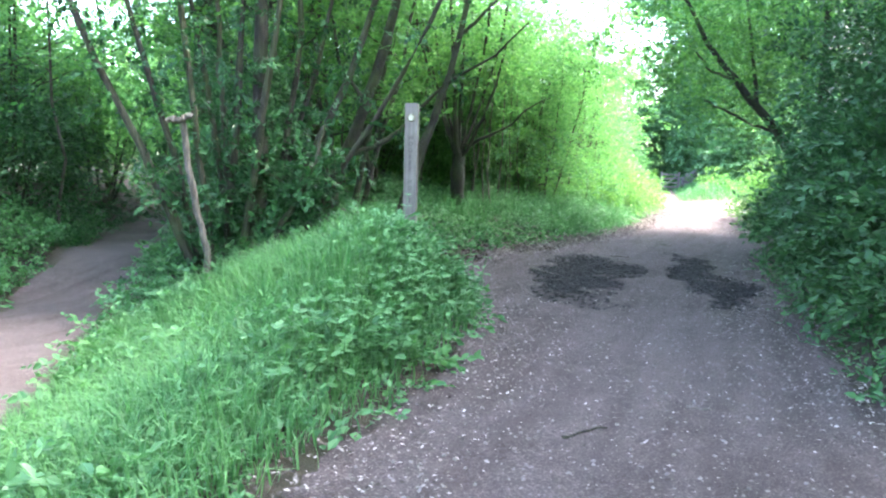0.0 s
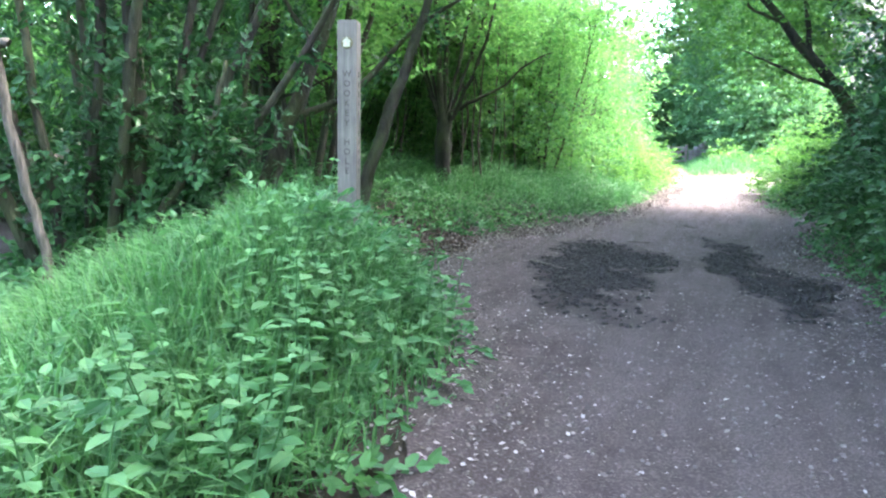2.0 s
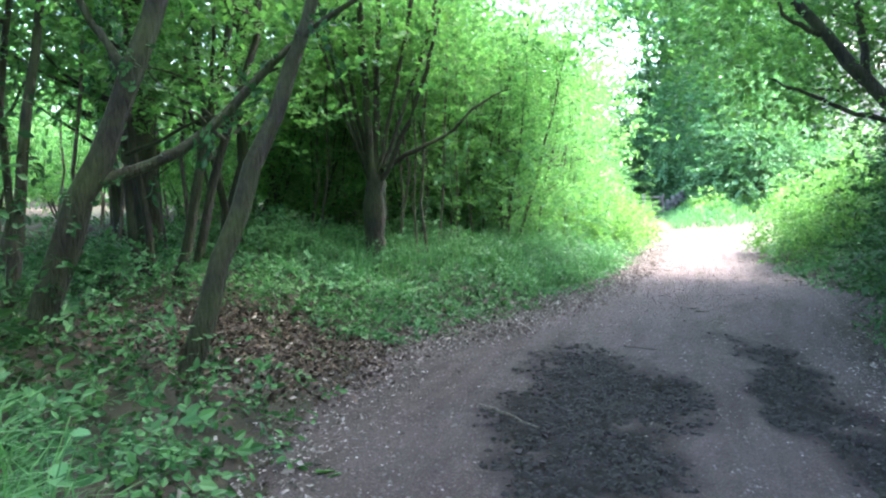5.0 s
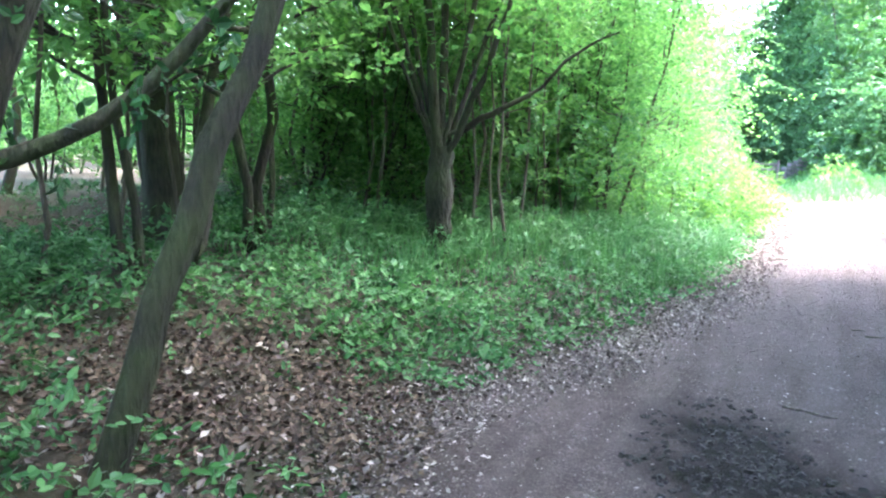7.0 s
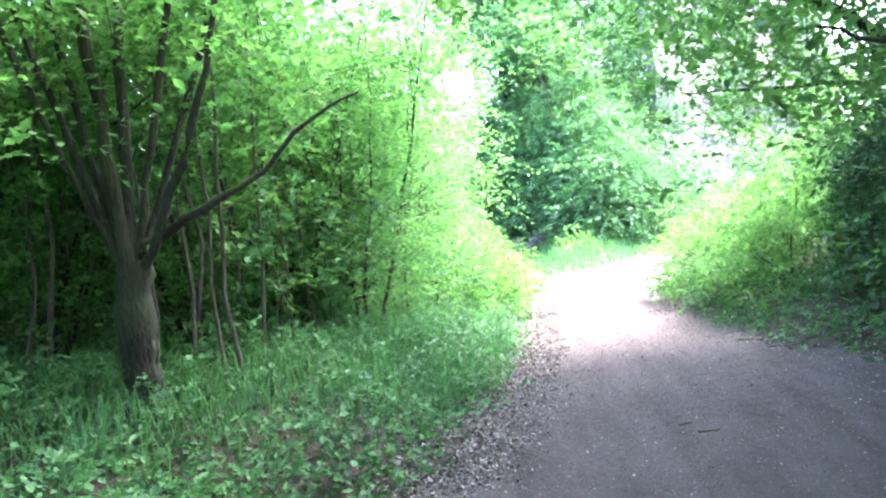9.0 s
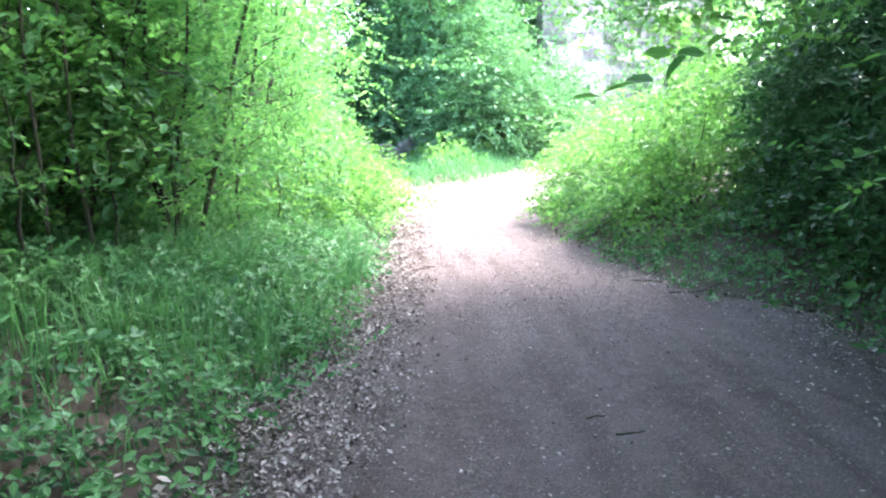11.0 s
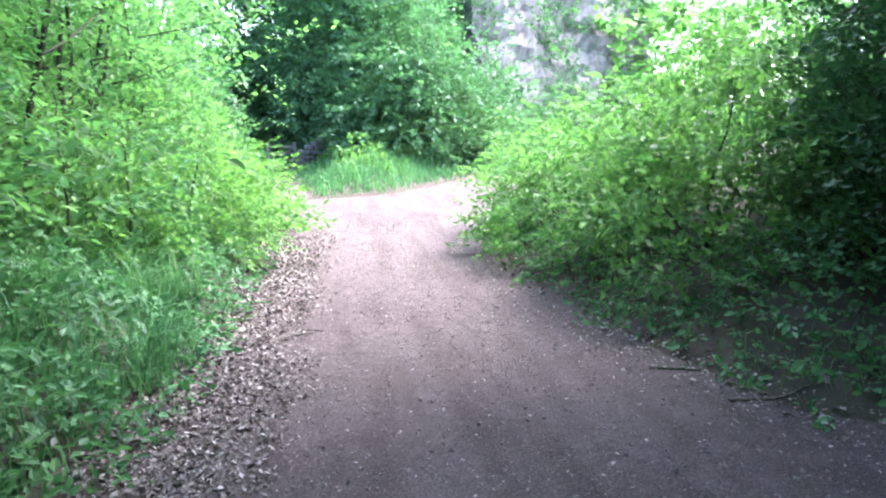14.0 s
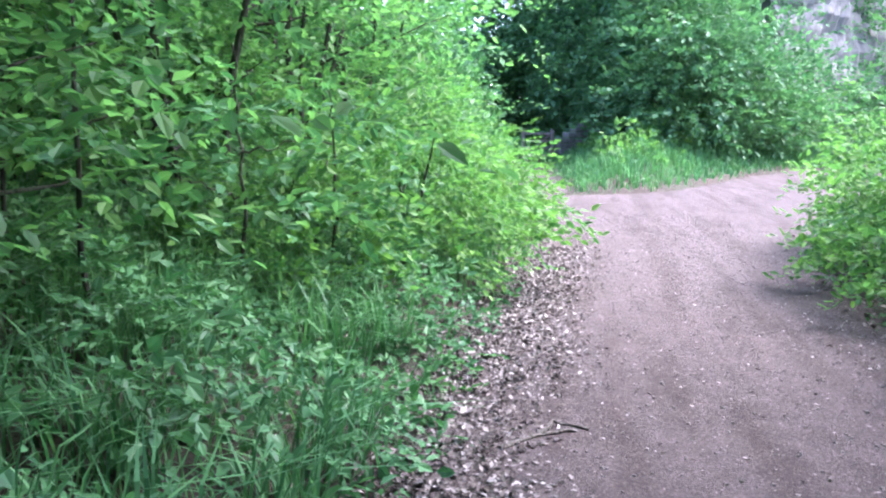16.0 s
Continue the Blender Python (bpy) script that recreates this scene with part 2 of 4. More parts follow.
def mud_amount(x, y):
    x, y = x + 0.22 * waves(x, y, 1.9, 0.5) + 0.1 * waves(x, y, 5.3, 1.4), y + 0.45 * waves(x, y, 1.5, 2.2) + 0.15 * waves(x, y, 4.7, 0.2)
    a = np.exp(-(((x - 3.25 - 0.33 * (y - 10)) / (0.68 + 0.06 * (y - 10))) ** 2 + ((y - 10.2) / 2.2) ** 2) ** 1.6)
    b = np.exp(-(((x - 5.0 - 0.3 * (y - 10)) / 0.36) ** 2 + ((y - 10.1) / 2.1) ** 2) ** 1.5)
    rough = 0.3 * waves(x, y, 3.1, 1.0) + 0.28 * waves(x, y * 0.6, 8.0, 0.3) + 0.25 * waves(x + 0.6 * y, x - 0.5 * y, 15.0, 0.8)
    return np.clip(np.maximum(a, b) * (0.85 + rough), 0, 1)


def height(x, y):
    x, y = np.atleast_1d(np.asarray(x, float)), np.atleast_1d(np.asarray(y, float))
    d = edge_distance(np.stack([x, y], 1))
    far = 0.04 * np.clip(0.5 * x + 0.87 * y - 22, 0, 18)
    out = np.clip(d, 0, None)
    wood = np.minimum(0.24 * out, 0.75) + 0.03 * np.clip(out - 3, 0, 20)
    right = np.minimum(0.32 * out, 1.3) + 0.12 * np.clip(out - 4, 0, 30)
    bank = np.where(left_of(x, y), wood, right)
    mound = 0.5 * np.exp(-(((x - 0.25) / 0.85) ** 2 + ((y - 6.9) / 2.0) ** 2)) + 0.12 * np.exp(-(((x + 1.3) / 0.8) ** 2 + ((y - 8.0) / 1.0) ** 2))
    side = near_line(np.stack([x, y], 1), SIDE_PATH)
    near = smooth(11, 8.5, y) * left_of(x, y)
    bank = bank * (1 - near) + near * (np.minimum(0.2 * out, 0.2) + mound) - 0.45 * near * smooth(2.4, 0.7, side) - 0.72 * (1 - near) * smooth(2.6, 0.8, side)
    rut = -0.035 * mud_amount(x, y)
    lump = 0.05 * waves(x, y, 1.7, 0.4) * smooth(0, 1.5, out) + 0.012 * waves(x, y, 2.3, 2.0)
    return far + bank + rut + lump


def h1(x, y):
    return float(height(x, y)[0])


# ---- mesh helpers ----
def mesh_from(name, verts, faces, mat, smooth_shade=False):
    """A mesh from arrays; faces is an (n, k) array."""
    me = bpy.data.meshes.new(name)
    verts, faces = np.asarray(verts, np.float32).reshape(-1, 3), np.asarray(faces, np.int32)
    k = faces.shape[1]
    me.vertices.add(len(verts))
    me.vertices.foreach_set("co", verts.ravel())
    me.loops.add(faces.size)
    me.loops.foreach_set("vertex_index", faces.ravel())
    me.polygons.add(len(faces))
    me.polygons.foreach_set("loop_start", np.arange(0, faces.size, k, dtype=np.int32))
    me.polygons.foreach_set("use_smooth", np.full(len(faces), smooth_shade))
    me.materials.append(mat)
    me.update(calc_edges=True)
    return me


def thing(name, at=(0, 0, 0), label="", category="", group="", kind=""):
    ob = new(name)
    ob.matrix_basis = Matrix.Translation(at)
    return tagged(ob, label, category, group, kind)


def part_mesh(name, me, parent, label=""):
    ob = new(name, me)
    ob.parent = parent
    return tagged(ob, label)


def part(name, bm, mat, parent, label=""):
    me = bpy.data.meshes.new(name)
    bm.to_mesh(me)
    bm.free()
    me.materials.append(mat)
    return part_mesh(name, me, parent, label)


# leaf: six corners, folded a little along the midrib; grows along +x
LEAF = np.array([(0, 0, 0), (0.35, 0.3, 0.06), (0.75, 0.2, 0.03), (1, 0, -0.08), (0.75, -0.2, 0.03), (0.35, -0.3, 0.06)], float)
LEAF_F = np.array([(0, 1, 2, 3), (0, 3, 4, 5)])
BIT = np.array([(0, 0, 0), (0.45, 0.3, 0.05), (1, 0, -0.06), (0.5, -0.3, 0.05)], float)
BIT_F = np.array([(0, 1, 2, 3)])


def turns(rng, n, tilt, yaw=None):
    """Random rotation matrices: any heading, pitch up to about tilt (radians), any small roll."""
    a = rng.uniform(0, 2 * np.pi, n) if yaw is None else yaw
    p, r = rng.normal(0, tilt, n), rng.normal(0, tilt, n)
    ca, sa, cp, sp, cr, sr = np.cos(a), np.sin(a), np.cos(p), np.sin(p), np.cos(r), np.sin(r)
    z, o = np.zeros(n), np.ones(n)
    rz = np.stack([ca, -sa, z, sa, ca, z, z, z, o], 1).reshape(n, 3, 3)
    ry = np.stack([cp, z, sp, z, o, z, -sp, z, cp], 1).reshape(n, 3, 3)
    rx = np.stack([o, z, z, z, cr, -sr, z, sr, cr], 1).reshape(n, 3, 3)
    return rz @ ry @ rx


def spray(rng, k, length, leaf, shape):
    """A flat spray of k leaves set alternately along a drooping twig of that length; corner array (k * c, 3)."""
    u = (np.arange(k) + 0.5) / k
    pos = np.stack([u * length, rng.normal(0, 0.05 * length, k), -0.25 * length * u * u + rng.normal(0, 0.04 * length, k)], 1)
    yaw = np.where(np.arange(k) % 2, 1, -1) * rng.uniform(0.5, 1.2, k) * (1 - 0.7 * u)
    rot = turns(rng, k, 0.45, yaw)
    size = leaf * rng.uniform(0.6, 1.25, k)
    return (np.einsum("kij,cj->kci", rot, shape) * size[:, None, None] + pos[:, None]).reshape(-1, 3)


def foliage(name, rng, places, mat, k=12, length=0.5, leaf=0.1, fine=True, tilt=0.35, yaw=None):
    """Sprays of leaves at the given places, as one mesh."""
    shape, fac = (LEAF, LEAF_F) if fine else (BIT, BIT_F)
    places = np.asarray(places, float)
    n, kinds = len(places), [spray(rng, k, length, leaf, shape) for _ in range(6)]
    pick, rot, size = rng.integers(0, 6, n), turns(rng, n, tilt, yaw), rng.uniform(0.65, 1.3, n)
    verts = np.einsum("nij,ncj->nci", rot, np.array(kinds)[pick]) * size[:, None, None] + places[:, None]
    c = len(shape)
    faces = (fac[None] + (np.arange(n * k) * c)[:, None, None]).reshape(-1, 4)
    return mesh_from(name, verts, faces, mat)


def tube(points, radii, sides=7):
    """Corners and faces of a round tapering limb along points."""
    p, r = np.asarray(points, float), np.asarray(radii, float)
    d = np.gradient(p, axis=0)
    d /= np.linalg.norm(d, axis=1)[:, None] + 1e-9
    ref = np.where(np.abs(d[:, 2:3]) > 0.9, (1.0, 0, 0), (0, 0, 1.0))
    s = np.cross(d, ref)
    s /= np.linalg.norm(s, axis=1)[:, None] + 1e-9
    t = np.cross(d, s)
    a = np.arange(sides) / sides * 2 * np.pi
    v = p[:, None] + r[:, None, None] * (np.cos(a)[None, :, None] * s[:, None] + np.sin(a)[None, :, None] * t[:, None])
    i, j = np.meshgrid(np.arange(len(p) - 1), np.arange(sides), indexing="ij")
    k = (j + 1) % sides
    f = np.stack([i * sides + j, i * sides + k, (i + 1) * sides + k, (i + 1) * sides + j], -1).reshape(-1, 4)
    return v.reshape(-1, 3), f


def limbs_mesh(name, limbs, mat, sides=7):
    vs, fs, n = [], [], 0
    for pts, radii in limbs:
        v, f = tube(pts, radii, sides)
        vs.append(v), fs.append(f + n)
        n += len(v)
    return mesh_from(name, np.vstack(vs), np.vstack(fs), mat, True)


def bend(rng, a, b, n=7, wob=0.05, sag=0.0):
    """A slightly crooked line from a to b."""
    a, b = np.asarray(a, float), np.asarray(b, float)
    u = np.linspace(0, 1, n)[:, None]
    w = np.cumsum(rng.normal(0, wob, (n, 3)), 0) * np.linalg.norm(b - a) * 0.3
    w -= u * w[-1]
    w[0] = 0
    p = a + u * (b - a) + w
    p[:, 2] += sag * np.sin(np.pi * u[:, 0])
    return p


# ---- ground and track ----
def build_ground():
    xs = np.concatenate([np.linspace(-600, -30, 8), np.linspace(-26, -7, 24), np.arange(-6, 16, 0.16), np.linspace(16.2, 34, 40), np.linspace(60, 600, 7)])
    ys = np.concatenate([np.linspace(-600, -25, 8), np.linspace(-20, -3, 20), np.arange(-2.6, 30, 0.16), np.linspace(30.3, 50, 50), np.linspace(60, 600, 7)])
    gx, gy = np.meshgrid(xs, ys)
    x, y = gx.ravel(), gy.ravel()
    z = height(x, y)
    d = edge_distance(np.stack([x, y], 1))
    z = z - 0.05 * smooth(0.15, -0.2, d)
    nx, ny = len(xs), len(ys)
    i, j = np.meshgrid(np.arange(nx - 1), np.arange(ny - 1))
    f = np.stack([j * nx + i, j * nx + i + 1, (j + 1) * nx + i + 1, (j + 1) * nx + i], -1).reshape(-1, 4)
    ob = new("ground", mesh_from("ground", np.stack([x, y, z], 1), f, M_EARTH, True))
    tagged(ob, "dark woodland soil with moss and leaf litter", "ground", kind="structure")


def build_track():
    step = 0.07
    xs, ys = np.arange(-3, 31, step), np.arange(-9, 38, step)
    gx, gy = np.meshgrid(xs, ys)
    x, y = gx.ravel(), gy.ravel()
    d = edge_distance(np.stack([x, y], 1))
    nx = len(xs)
    ok = (d < 0.1 + 0.17 * waves(x, y, 2.3, 0.7) + 0.1 * waves(x, y, 7.0, 0.2)).reshape(gx.shape)
    keep = ok[:-1, :-1] & ok[1:, :-1] & ok[:-1, 1:] & ok[1:, 1:]
    j, i = np.nonzero(keep)
    f = np.stack([j * nx + i, j * nx + i + 1, (j + 1) * nx + i + 1, (j + 1) * nx + i], -1)
    used, inv = np.unique(f, return_inverse=True)
    x, y, d = x[used], y[used], d[used]
    mud = mud_amount(x, y)
    rng = np.random.default_rng(3)
    z = height(x, y) + 0.006 - 0.03 * smooth(-0.12, 0.15, d) + mud * (0.02 * waves(x, y, 9, 0.2) + rng.normal(0, 0.012, len(x))) + rng.normal(0, 0.0022, len(x))
    me = mesh_from("track", np.stack([x, y, z], 1), inv.reshape(-1, 4), M_TRACK, True)
    me.attributes.new("mud", "FLOAT", "POINT").data.foreach_set("value", mud.astype(np.float32))
    tagged(new("path", me), "trodden brown earth path with pale grit and a dark muddy patch", "path", kind="structure")


def build_side_path():
    step = 0.12
    gx, gy = np.meshgrid(np.arange(-7, 0, step), np.arange(-4, 20, step))
    x, y = gx.ravel(), gy.ravel()
    d = near_line(np.stack([x, y], 1), SIDE_PATH) + 0.15 * waves(x, y, 2.2, 0.9)
    nx = gx.shape[1]
    ok = ((d < 0.72) & (edge_distance(np.stack([x, y], 1)) > 0.3)).reshape(gx.shape)
    j, i = np.nonzero(ok[:-1, :-1] & ok[1:, :-1] & ok[:-1, 1:] & ok[1:, 1:])
    f = np.stack([j * nx + i, j * nx + i + 1, (j + 1) * nx + i + 1, (j + 1) * nx + i], -1)
    used, inv = np.unique(f, return_inverse=True)
    z = height(x[used], y[used]) + 0.02 - 0.03 * smooth(0.5, 0.72, d[used])
    me = mesh_from("side_path", np.stack([x[used], y[used], z], 1), inv.reshape(-1, 4), M_TRACK, True)
    tagged(new("side_path", me), "narrow trodden earth path running down beside the bank", "path", kind="structure")


build_ground()
build_track()
build_side_path()


# ---- plants near the ground ----
def bare(x, y):
    """Near 1 where only dead leaves lie, beside the leaning trees."""
    return np.exp(-(((x - 0.75) / 1.35) ** 2 + ((y - 12.2) / 1.2) ** 2) ** 2)


def scatter(rng, n, box, keep):
    """Points of a box (x0, y0, x1, y1) where keep(x, y, d) is above a random number; with ground height."""
    x, y = rng.uniform(box[0], box[2], n), rng.uniform(box[1], box[3], n)
    d = edge_distance(np.stack([x, y], 1))
    side = near_line(np.stack([x, y], 1), SIDE_PATH)
    ok = (keep(x, y, d) > rng.uniform(0, 1, n)) & (side > 0.75)
    x, y, d = x[ok], y[ok], d[ok]
    return np.stack([x, y, height(x, y)], 1), d


def blades(name, rng, pts, tall, wide, mat, lean=0.5):
    """Curved grass blades, each two faces long; tall is one height a blade."""
    n = len(pts)
    a, bow, tall = rng.uniform(0, 2 * np.pi, n), rng.uniform(0.15, 1.0, n) * lean, tall * rng.uniform(0.55, 1.2, n)
    dirs, side = np.stack([np.cos(a), np.sin(a), 0 * a], 1), np.stack([-np.sin(a), np.cos(a), 0 * a], 1)
    w = (wide * rng.uniform(0.6, 1.3, n))[:, None] / 2
    up = np.array([0, 0, 1.0])
    p0 = pts - 0.02 * up
    p1 = pts + dirs * (tall * bow * 0.35)[:, None] + up * (tall * 0.6)[:, None]
    p2 = pts + dirs * (tall * bow * 1.0)[:, None] + up * (tall * (1.0 - 0.35 * bow))[:, None]
    v = np.stack([p0 - side * w, p0 + side * w, p1 + side * w * 0.9, p1 - side * w * 0.9, p2 + side * w * 0.15, p2 - side * w * 0.15], 1)
    f = (np.array([(0, 1, 2, 3), (3, 2, 4, 5)])[None] + (np.arange(n) * 6)[:, None, None]).reshape(-1, 4)
    return mesh_from(name, v, f, mat)


def stuff(name, me, label, category):
    return tagged(new(name, me), label, category, kind="stuff")


rng = np.random.default_rng(11)
# long grass on the mound by the post
p, d = scatter(rng, 95000, (-3.4, 0.6, 1.6, 9.6), lambda x, y, d: left_of(x, y) * smooth(8.2, 7.2, y) * smooth(-0.05, 0.3, d) * (0.75 + 0.3 * waves(x, y, 2.0)))
stuff("long_grass", blades("long_grass", rng, p, (0.18 + 0.27 * smooth(0, 0.9, d)) * (0.4 + 0.6 * smooth(0.7, 2.6, near_line(p[:, :2], SIDE_PATH))), 0.0095, M_GRASS, 1.15), "long fresh green grass on the bank", "grass")
# grass along the wood's edge
p, d = scatter(rng, 150000, (-1, 9, 14, 30), lambda x, y, d: left_of(x, y) * smooth(0.0, 0.5, d) * smooth(4.5, 1.5, d) * smooth(14.5, 17.0, y) * (1 - bare(x, y)) * (0.6 + 0.5 * waves(x, y, 1.5)))
stuff("verge_grass", blades("verge_grass", rng, p, 0.14 + 0.38 * smooth(0.1, 1.2, d), 0.011, M_GRASS, 1.0), "green grass on the verge beside the wood", "grass")
tuft = rng.uniform(0, 1, (520, 2)) * (12, 19) + (-1, 11)
tuft = tuft[left_of(tuft[:, 0], tuft[:, 1]) & (edge_distance(tuft) > 0.25) & (edge_distance(tuft) < 3.5) & (tuft[:, 1] > 16.5)]
q = np.repeat(tuft, 34, 0) + rng.normal(0, 0.07, (len(tuft) * 34, 2))
stuff("grass_tufts", blades("grass_tufts", rng, np.column_stack([q, height(q[:, 0], q[:, 1])]), 0.52, 0.013, M_HERB, 1.2), "arching tufts of long grass along the verge", "grass")
p, d = scatter(rng, 90000, (12, 25, 34, 42), lambda x, y, d: smooth(0.0, 0.4, d) * smooth(7, 3, d) * (y > 26.5))
stuff("far_grass", blades("far_grass", rng, p, 0.15 + 0.25 * smooth(0, 1.5, d), 0.025, M_GRASS, 0.8), "bright green grass bank beyond the clearing", "grass")
p, d = scatter(rng, 30000, (2.4, 0, 16, 26), lambda x, y, d: (~left_of(x, y)) * smooth(0.0, 0.3, d) * smooth(1.0, 0.3, d) * 0.6)
stuff("verge_grass", blades("verge_grass", rng, p, 0.1 + 0.15 * smooth(0, 0.6, d), 0.01, M_GRASS, 0.9), "short green grass along the path's edge", "grass")


def herbs(name, n, box, keep, tall, leaf, mat, label, k=7, length=0.22):
    p, d = scatter(rng, n, box, keep)
    ok = bare(p[:, 0], p[:, 1]) < rng.uniform(0.05, 1, len(p))
    p, d = p[ok], d[ok]
    p[:, 2] += rng.uniform(0.12, 1.0, len(p)) ** 0.7 * tall * (0.7 + 0.5 * waves(p[:, 0], p[:, 1], 2.1, 0.8)) * smooth(-0.2, 0.9, d) * (1 + 0.45 * smooth(14.5, 17.5, p[:, 1]))
    return stuff(name, foliage(name, rng, p, mat, k, length, leaf, True, 0.4), label, "plants")


herbs("nettles", 8200, (-3.2, 2.5, 1.7, 9.0), lambda x, y, d: left_of(x, y) * smooth(8.0, 7.0, y) * smooth(-0.15, 0.2, d) * (0.25 + 0.75 * smooth(1.3, 0.3, d) * smooth(3.5, 4.6, y)), 0.42, 0.062, M_HERB, "broad-leaved nettles and brambles among the grass")
herbs("ground_plants", 66000, (-6, 8.5, 13, 30), lambda x, y, d: left_of(x, y) * smooth(-0.25, 0.3, d) * smooth(7, 2.5, d) * (0.7 + 0.5 * waves(x, y, 1.1, 0.5)) * (0.35 + 0.65 * smooth(11.5, 14, y)), 0.46, 0.066, M_HERB, "low leafy plants covering the wood's floor")
herbs("ivy_carpet", 22000, (-6, 7.6, 6, 24), lambda x, y, d: left_of(x, y) * smooth(0.0, 0.4, d) * 0.55, 0.1, 0.06, M_IVY, "dark ivy creeping over the wood's floor")
herbs("ground_plants", 34000, (3, 1, 16, 26), lambda x, y, d: (~left_of(x, y)) * smooth(-0.2, 0.25, d) * smooth(2.5, 0.8, d), 0.35, 0.06, M_HERB, "low leafy plants at the foot of the bushes")
herbs("ground_plants", 9000, (-5.5, 7.8, -1.0, 14.5), lambda x, y, d: left_of(x, y) * 0.7, 0.4, 0.06, M_HERB, "low leafy plants beside the side path")
herbs("ground_plants", 7000, (12, 28, 32, 42), lambda x, y, d: smooth(0.8, 1.6, d) * smooth(8, 4, d), 0.6, 0.11, M_BUSH, "leafy plants on the far bank")


# ---- bushes ----
def bush_points(rng, n, size, hollow=0.55):
    """Points in a lumpy dome of that half width, depth and height, denser near its skin."""
    v = rng.normal(0, 1, (n, 3))
    v /= np.linalg.norm(v, axis=1)[:, None]
    v[:, 2] = np.abs(v[:, 2])
    r = rng.uniform(hollow, 1, n) ** 0.6
    lump = 1 + 0.22 * np.sin(v[:, 0] * 5 + 2 * v[:, 2]) * np.cos(v[:, 1] * 4.3 + 1) + 0.12 * np.sin(v[:, 2] * 9 + v[:, 0] * 7)
    return v * (r * lump)[:, None] * np.asarray(size)


def bush(name, at, size, n, mat, leaf, label, seed, k=12, length=0.5, fine=True, turn=0):
    rng = np.random.default_rng(seed)
    x, y = at
    ob = thing(name, (x, y, h1(x, y) - 0.05), label, "bush")
    ob.rotation_euler[2] = radians(turn)
    p = bush_points(rng, n, size)
    stems = []
    for _ in range(9):
        tip = p[rng.integers(0, n)] * 0.8
        stems.append((bend(rng, (rng.normal(0, 0.12), rng.normal(0, 0.12), -0.1), tip, 6, 0.08), np.linspace(0.025, 0.006, 6)))
    part_mesh("stem", limbs_mesh("stem", stems, M_BARK, 5), ob)
    yaw = np.arctan2(p[:, 1], p[:, 0]) + rng.normal(0, 0.7, n)
    part_mesh("leaves", foliage("leaves", rng, p, mat, k, length, leaf, fine, 0.4, yaw), ob)
    return ob


B1, B2, B3 = "bright green leafy bush leaning over the path", "dark evergreen bush, some added to stand for shade", "dense green bush on the far bank"
LEFT_BUSHES = [((9.9, 26.6), (1.3, 1.6, 1.55)), ((8.6, 24.2), (1.3, 1.4, 1.6)), ((7.3, 23.0), (0.9, 1.0, 1.15)), ((6.4, 26.2), (1.6, 1.6, 2.4))]
for i, (at, size) in enumerate(LEFT_BUSHES):
    bush("bush", at, size, int(330 * size[0] * size[2]), M_BUSH, 0.07, B1, 50 + i, length=0.45)
RIGHT_BUSHES = [((12.9, 21.3), (1.3, 1.5, 1.5)), ((12.5, 19.2), (1.4, 1.4, 1.9)), ((14.6, 22.6), (1.6, 1.6, 1.6)), ((14.4, 19.6), (1.6, 1.8, 2.6))]
for i, (at, size) in enumerate(RIGHT_BUSHES):
    bush("bush", at, size, int(330 * size[0] * size[2]), M_BUSH, 0.075, B1, 70 + i, length=0.45)
# evergreens, and dark bushes added for shade, as at (18.4, 44.8) and (-1.5, 10.0)
DARK_BUSHES = [((12.6, 16.6), (1.4, 1.2, 2.7)), ((13.6, 17.3), (1.4, 1.4, 4.8)), ((13.6, 13.4), (2.0, 2.0, 6.2)), ((16.2, 16.2), (2.4, 2.4, 6.0)), ((18.4, 44.8), (3.0, 1.6, 5.5)), ((-5.7, 13.0), (0.9, 1.0, 2.6)), ((5.0, 4.6), (1.1, 1.6, 1.5)), ((6.2, 6.6), (1.5, 1.7, 3.6)), ((7.6, 9.2), (1.6, 1.9, 4.2)), ((8.9, 12.0), (1.5, 1.9, 1.9)), ((10.8, 14.2), (1.4, 1.5, 2.4)), ((11.9, 15.4), (1.3, 1.5, 3.2)), ((9.0, 6.5), (2.2, 2.5, 5.5)), ((-1.5, 10.0), (0.65, 0.7, 3.3)), ((12.6, 12.0), (2.0, 2.2, 4.4)), ((14.4, 15.5), (2.0, 2.2, 5.2))]
for i, (at, size) in enumerate(DARK_BUSHES):
    bush("dark_bush", at, size, int(300 * size[0] * size[2]), M_YEW, 0.085, B2, 90 + i, k=14, length=0.55, fine=False)
FAR_BUSHES = [((14.0, 42.5), (2.4, 2.0, 3.5)), ((19.4, 34.8), (2.0, 2.0, 4.6)), ((20.4, 35.2), (2.2, 1.8, 4.4)), ((22.8, 36.0), (2.2, 1.8, 3.6)), ((26.0, 37.8), (2.8, 2.0, 3.2)), ((20.5, 39.6), (2.6, 3.0, 8.0)), ((19.9, 37.2), (1.9, 1.8, 7.2)), ((22.8, 38.8), (1.7, 1.6, 9.0)),
              ((11.2, 33.8), (1.8, 2.6, 3.6)), ((30.5, 39.5), (3.0, 2.4, 3.4)), ((21.5, 43.0), (3.4, 3.0, 10.5)), ((9.5, 31.0), (2.0, 2.3, 3.6)), ((-9.5, 13.0), (1.8, 2.0, 4.5)), ((-8.6, 17.5), (2.0, 2.0, 5.0)), ((-9.0, 9.0), (1.5, 1.8, 3.6)), ((24.4, 41.5), (2.6, 2.4, 9.5)), ((20.6, 41.0), (2.4, 2.2, 12.5)), ((26.6, 41.6), (2.4, 2.0, 13.5))]
